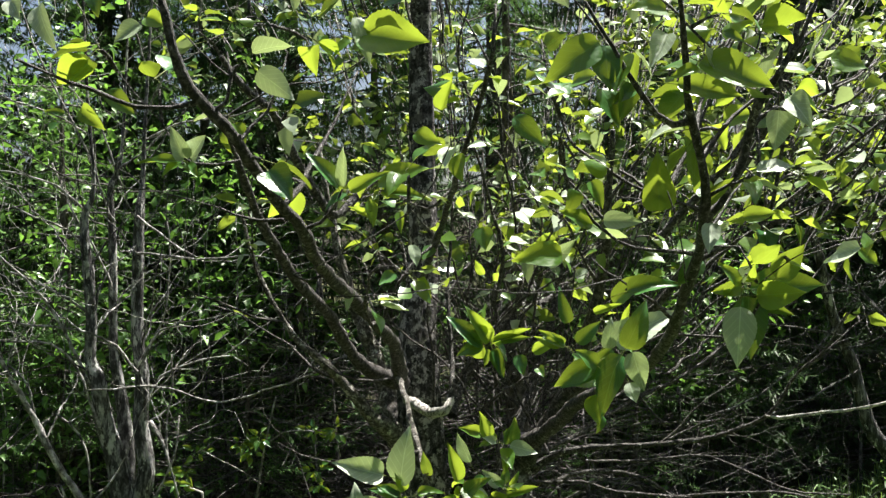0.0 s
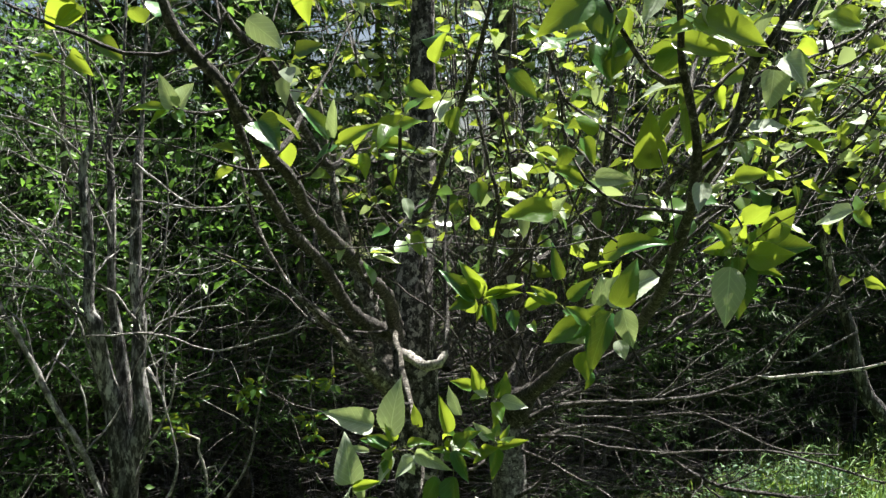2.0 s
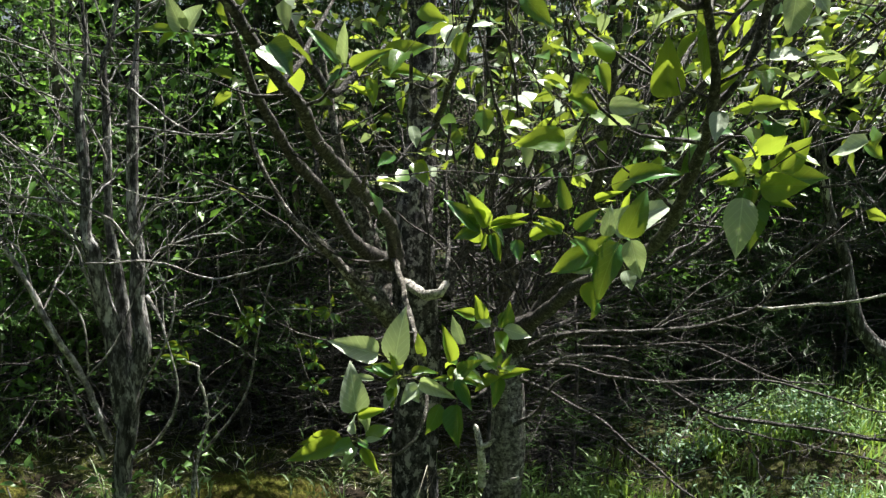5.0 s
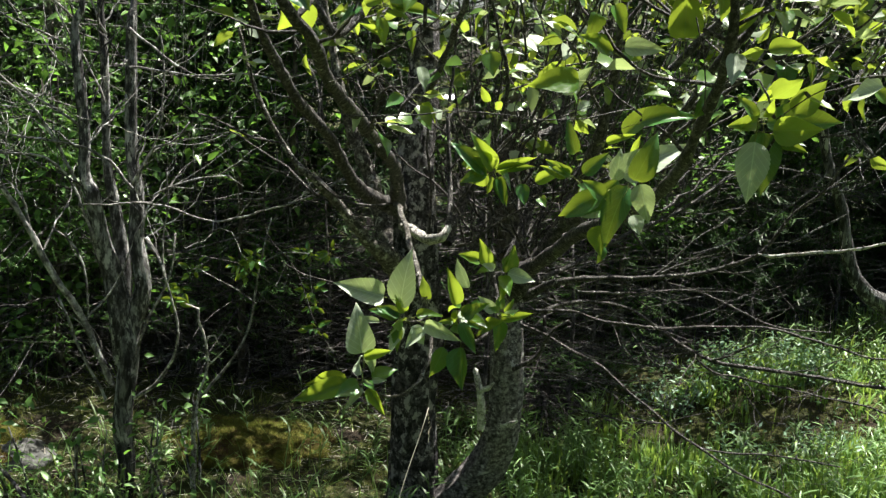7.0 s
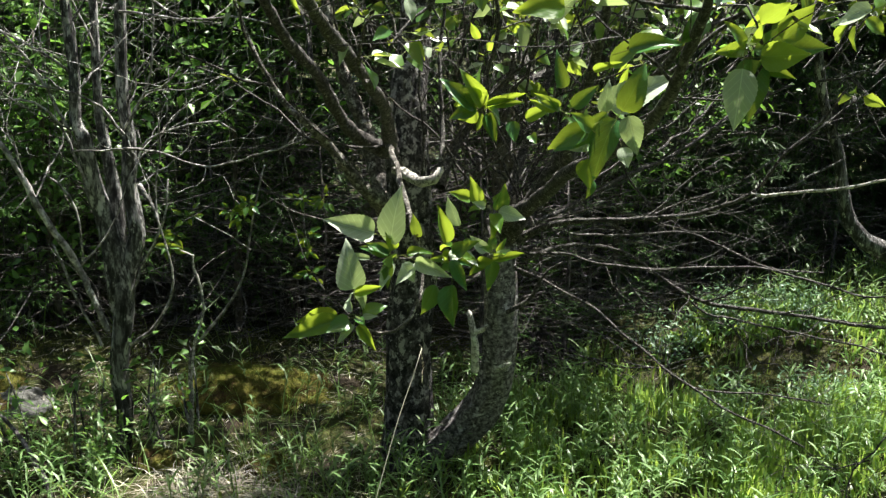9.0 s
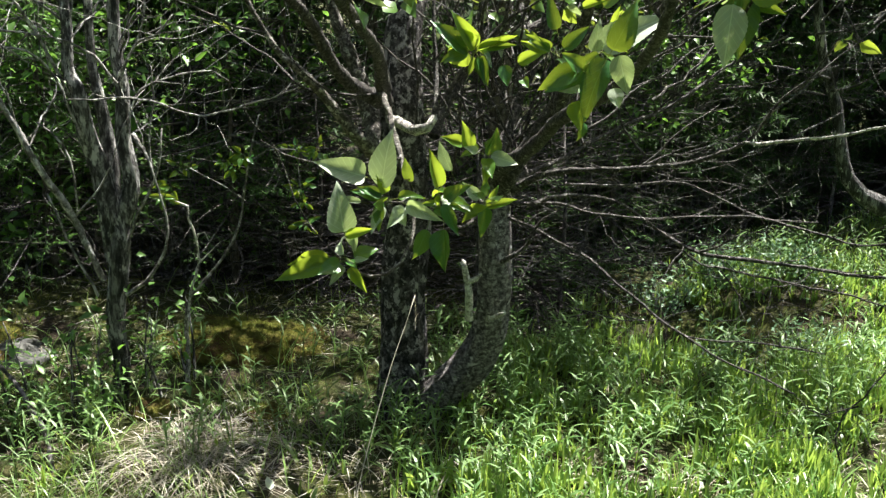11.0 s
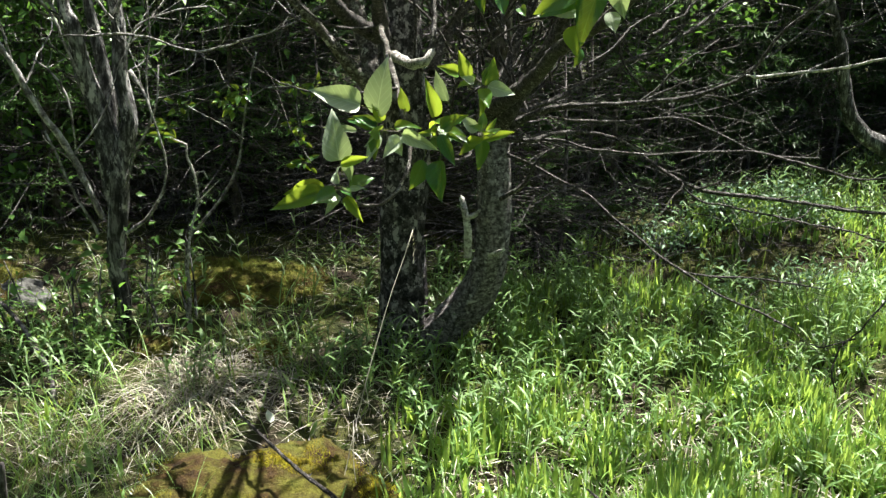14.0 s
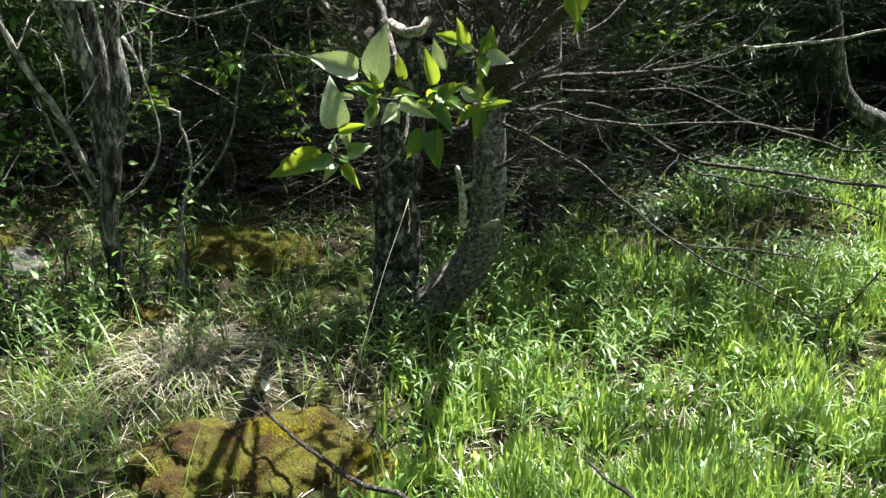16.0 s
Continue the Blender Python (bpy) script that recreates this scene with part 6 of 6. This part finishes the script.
while count < 33000:
    y = 1.7 + 5.0 * rng.random() ** 1.25
    x = rng.uniform(-0.62, 0.66) * (y + 0.3) + 0.1
    patch = max(0.03, 0.38 + 0.8 * noise.noise(Vector((x * 2.2, y * 2.2, 9))) + 1.1 * noise.noise(Vector((x * 7, y * 7, 4))))
    if rng.random() > lush(x, y) * patch:
        continue
    a = rng.uniform(0, 6.283)
    broad = rng.random() < 0.45
    tall = (rng.uniform(0.05, 0.13) if broad else rng.uniform(0.05, 0.18)) * (0.7 + 0.5 * min(patch, 1))
    lean = rng.uniform(0.05, 0.75) ** 1.3
    droop = rng.uniform(0.2, 0.9)
    g.blade((x, y, ground_height(x, y) - 0.01), (math.cos(a) * lean, math.sin(a) * lean, 1), (math.cos(a) * droop * lean, math.sin(a) * droop * lean, -droop * lean), tall, rng.uniform(0.009, 0.017) if broad else rng.uniform(0.003, 0.008), 4)
    count += 1
tagged(new("grass", g.mesh("grass", [GRASS])), "lush broad-bladed green meadow grass", "grass", kind="stuff")

g = Geo()
for n_ in range(52000):
    a, d = rng.uniform(0, 6.283), (0.1 + 3.4 * rng.random() ** 0.7 if n_ < 34000 else 3.0 + 7 * rng.random())
    x, y = d * math.cos(a) + 0.3, 0.9 + d * math.sin(a)
    if (y > 1.8 and abs(x - 0.1) < 0.6 * (y + 0.3)) or y > 5 + 0.3 * x or (x < -1.5 and y > 2.5):
        continue
    b = rng.uniform(0, 6.283)
    lean = rng.uniform(0.05, 0.5)
    g.blade((x, y, ground_height(x, y) - 0.01), (math.cos(b) * lean, math.sin(b) * lean, 1), (math.cos(b) * 0.2, math.sin(b) * 0.2, -0.15), rng.uniform(0.06, 0.17), rng.uniform(0.006, 0.016), 2)
tagged(new("meadow_grass", g.mesh("meadow_grass", [GRASS])), "green meadow grass round the clearing", "grass", kind="stuff")

def herb_shoot(stem, leaves, root, tall):
    """One herb: a thin stem with narrow leaves set round it."""
    a, lean = rng.uniform(0, 6.283), rng.uniform(0, 0.35)
    top = root + Vector((math.cos(a) * lean * tall, math.sin(a) * lean * tall, tall))
    stem.tube([(*(root - Vector((0, 0, 0.01))), 0.0022), (*((root + top) / 2 + Vector((0, 0, 0.02))), 0.0018), (*top, 0.001)], 3, 0, 0, rng, False)
    for k in range(11):
        b = k * 2.4 + rng.uniform(-0.9, 0.9)
        leaves.blade(root.lerp(top, 0.2 + 0.8 * k / 11), (math.cos(b), math.sin(b), rng.uniform(0.5, 1.6)), (math.cos(b) * 0.15, math.sin(b) * 0.15, -rng.uniform(0.2, 0.6)), rng.uniform(0.04, 0.09), rng.uniform(0.0055, 0.0115), 4)


singles = 0
g = Geo()
for _ in range(6000):
    y = 2.3 + 3.6 * rng.random()
    x = rng.uniform(-0.6, 0.62) * (y + 0.3)
    thick = (0.26 if x > 0.15 and y > 2.75 else 0.1) + 0.7 * math.exp(-((x - 0.75) / 0.5) ** 2 - ((y - 3.9) / 0.5) ** 2) + (0.18 if x < 0.1 and 2.85 < y < (3.8 if x > -0.55 else 3.5) else 0) - (0.06 if x < -0.4 and y > 3.6 else 0) - (0.12 if x < -0.1 and y < 2.9 else 0)
    if rng.random() > thick or noise.noise(Vector((x * 1.6, y * 1.6, 2))) < -0.3 or (y > 4.3 and x < 0.5) or (0.85 < x < 1.8 and 3.95 < y < 4.42) or (x > 0.2 and y > min(3.75 + 0.8 * x, 4.4 + 0.5 * x)):
        continue
    if ((x + 0.45) / 0.42) ** 2 + ((y - 2.4) / 0.36) ** 2 < 1:
        continue
    own = singles < 160 and y < 3.75 and -1.45 < x < 1.0 and noise.noise(Vector((x * 5, y * 5, 8))) > 0.02
    if own:
        singles += 1
        herb = thing("willowherb", "young upright herb with narrow pointed green leaves", "herb", "herbs round the trunk", place=(x, y, ground_height(x, y)))
        stem, leaves = Geo(), Geo()
        herb_shoot(stem, leaves, Vector((0, 0, 0)), rng.uniform(0.12, 0.28))
        part("stem", stem, HERB, herb)
        part("foliage", leaves, HERB, herb)
    else:
        herb_shoot(g, g, Vector((x, y, ground_height(x, y))), rng.uniform(0.08, 0.27))
tagged(new("herbs", g.mesh("herbs", [HERB])), "leafy green herbs with narrow pointed leaves", "herb", kind="stuff")

tussocks = [(-0.78, 2.95), (-0.74, 2.84), (-0.68, 2.96), (-0.82, 2.8), (-0.66, 2.76), (-0.84, 2.92), (-0.5, 3.0), (-0.35, 3.1), (-1.05, 2.7), (-0.98, 2.5), (-0.86, 2.62), (-1.2, 2.85), (-0.25, 2.85), (-1.1, 2.4), (-0.55, 3.15), (-1.35, 2.65), (0.45, 2.3), (0.75, 2.45), (1.0, 2.3), (1.15, 2.5), (0.9, 2.15), (1.3, 2.2), (0.6, 2.1)]
for n_, (cx, cy) in enumerate(tussocks):
    g, cz, dense = Geo(), ground_height(cx, cy), n_ < 6
    for _ in range(85 if dense else 26 if cx > -0.95 else 14):
        x, y = rng.gauss(cx, 0.06), rng.gauss(cy, 0.06)
        if ((x + 0.45) / 0.4) ** 2 + ((y - 2.4) / 0.34) ** 2 < 1:
            continue
        a = math.atan2(y - cy, x - cx) + rng.gauss(0, 0.9)
        lean = rng.uniform(0.3, 1.3)
        g.blade((x - cx, y - cy, ground_height(x, y) - cz - 0.005), (math.cos(a) * lean, math.sin(a) * lean, 1), (math.cos(a) * 0.5, math.sin(a) * 0.5, -0.75), rng.uniform(0.12, 0.3), rng.uniform(0.001, 0.003), 4)
    tussock = thing("dry_tussock", "matted pale tussock of last year's dry grass" if dense else "loose tuft of pale dry grass", "grass tussock", "dry tussocks", place=(cx, cy, cz))
    part("straw", g, STRAW, tussock, kind="stuff")

# thin shade grass and a carpet of moss on the wooded side
g = Geo()
for _ in range(5200):
    x, y = rng.uniform(-2.9, 0.15), rng.uniform(2.35, 4.7)
    patch = noise.noise(Vector((x * 3.1, y * 3.1, 6))) + 0.5 * noise.noise(Vector((x * 9, y * 9, 1)))
    if patch < rng.uniform(-0.25, 0.5) or (y > 3.9 and rng.random() < 0.6) or ((x + 0.45) / 0.4) ** 2 + ((y - 2.4) / 0.34) ** 2 < 1:
        continue
    a, lean = rng.uniform(0, 6.283), rng.uniform(0.1, 0.9)
    g.blade((x, y, ground_height(x, y) - 0.005), (math.cos(a) * lean, math.sin(a) * lean, 1), (math.cos(a) * 0.35, math.sin(a) * 0.35, -0.4 * lean), rng.uniform(0.06, 0.24), rng.uniform(0.002, 0.006), 4)
for _ in range(380):
    x, y = rng.uniform(-1.3, -0.6), rng.uniform(2.0, 2.85)
    a, lean = rng.uniform(0, 6.283), rng.uniform(0.05, 0.6)
    g.blade((x, y, ground_height(x, y) - 0.005), (math.cos(a) * lean, math.sin(a) * lean, 1), (math.cos(a) * 0.4, math.sin(a) * 0.4, -0.35), rng.uniform(0.12, 0.3), rng.uniform(0.0012, 0.003), 4)
tagged(new("shade_grass", g.mesh("shade_grass", [GRASS])), "thin sparse grass in the shade of trees", "grass", kind="stuff")
g = Geo()
for _ in range(75000):
    x, y = rng.uniform(-2.9, 0.2), rng.uniform(1.9, 4.9)
    if noise.noise(Vector((x * 2.3, y * 2.3, 12))) + 0.6 * noise.noise(Vector((x * 7, y * 7, 3))) < 0.0:
        continue
    g.blade((x, y, ground_height(x, y) - 0.003), (rng.gauss(0, 0.5), rng.gauss(0, 0.5), 1), (0, 0, -0.2), rng.uniform(0.01, 0.028), 0.007, 1)
for _ in range(7000):
    x, y = rng.uniform(0.8, 1.95), rng.uniform(3.9, 4.55)
    g.blade((x, y, ground_height(x, y) - 0.003), (rng.gauss(0, 0.6), rng.gauss(-0.3, 0.5), 1), (0, 0, -0.3), rng.uniform(0.012, 0.035), 0.007, 1)
tagged(new("moss", g.mesh("moss", [GROUND_MOSS])), "cushioned brown-green moss over shaded soil", "moss", kind="stuff")
g = Geo()
for _ in range(7000):
    x, y = rng.uniform(-2.6, 1.9), rng.uniform(1.9, 4.8)
    if x > 0.1 and rng.random() < 0.55 or y > 4.0 and x > 0.2:
        continue
    a = rng.uniform(0, 6.283)
    g.blade((x, y, ground_height(x, y) + 0.003), (math.cos(a), math.sin(a), rng.uniform(0, 0.35)), (0, 0, -0.1), rng.uniform(0.03, 0.11), rng.uniform(0.0015, 0.005), 2)
for _ in range(1500):
    x, y = rng.uniform(0.0, 1.4), rng.uniform(1.9, 3.0)
    a = rng.uniform(0, 6.283)
    g.blade((x, y, ground_height(x, y) + rng.uniform(0.0, 0.03)), (math.cos(a), math.sin(a), rng.uniform(0, 1.2)), (0, 0, -0.2), rng.uniform(0.03, 0.09), rng.uniform(0.002, 0.007), 2)
tagged(new("leaf_litter", g.mesh("leaf_litter", [STRAW])), "scattered dead straw and litter on soil", "litter", kind="stuff")
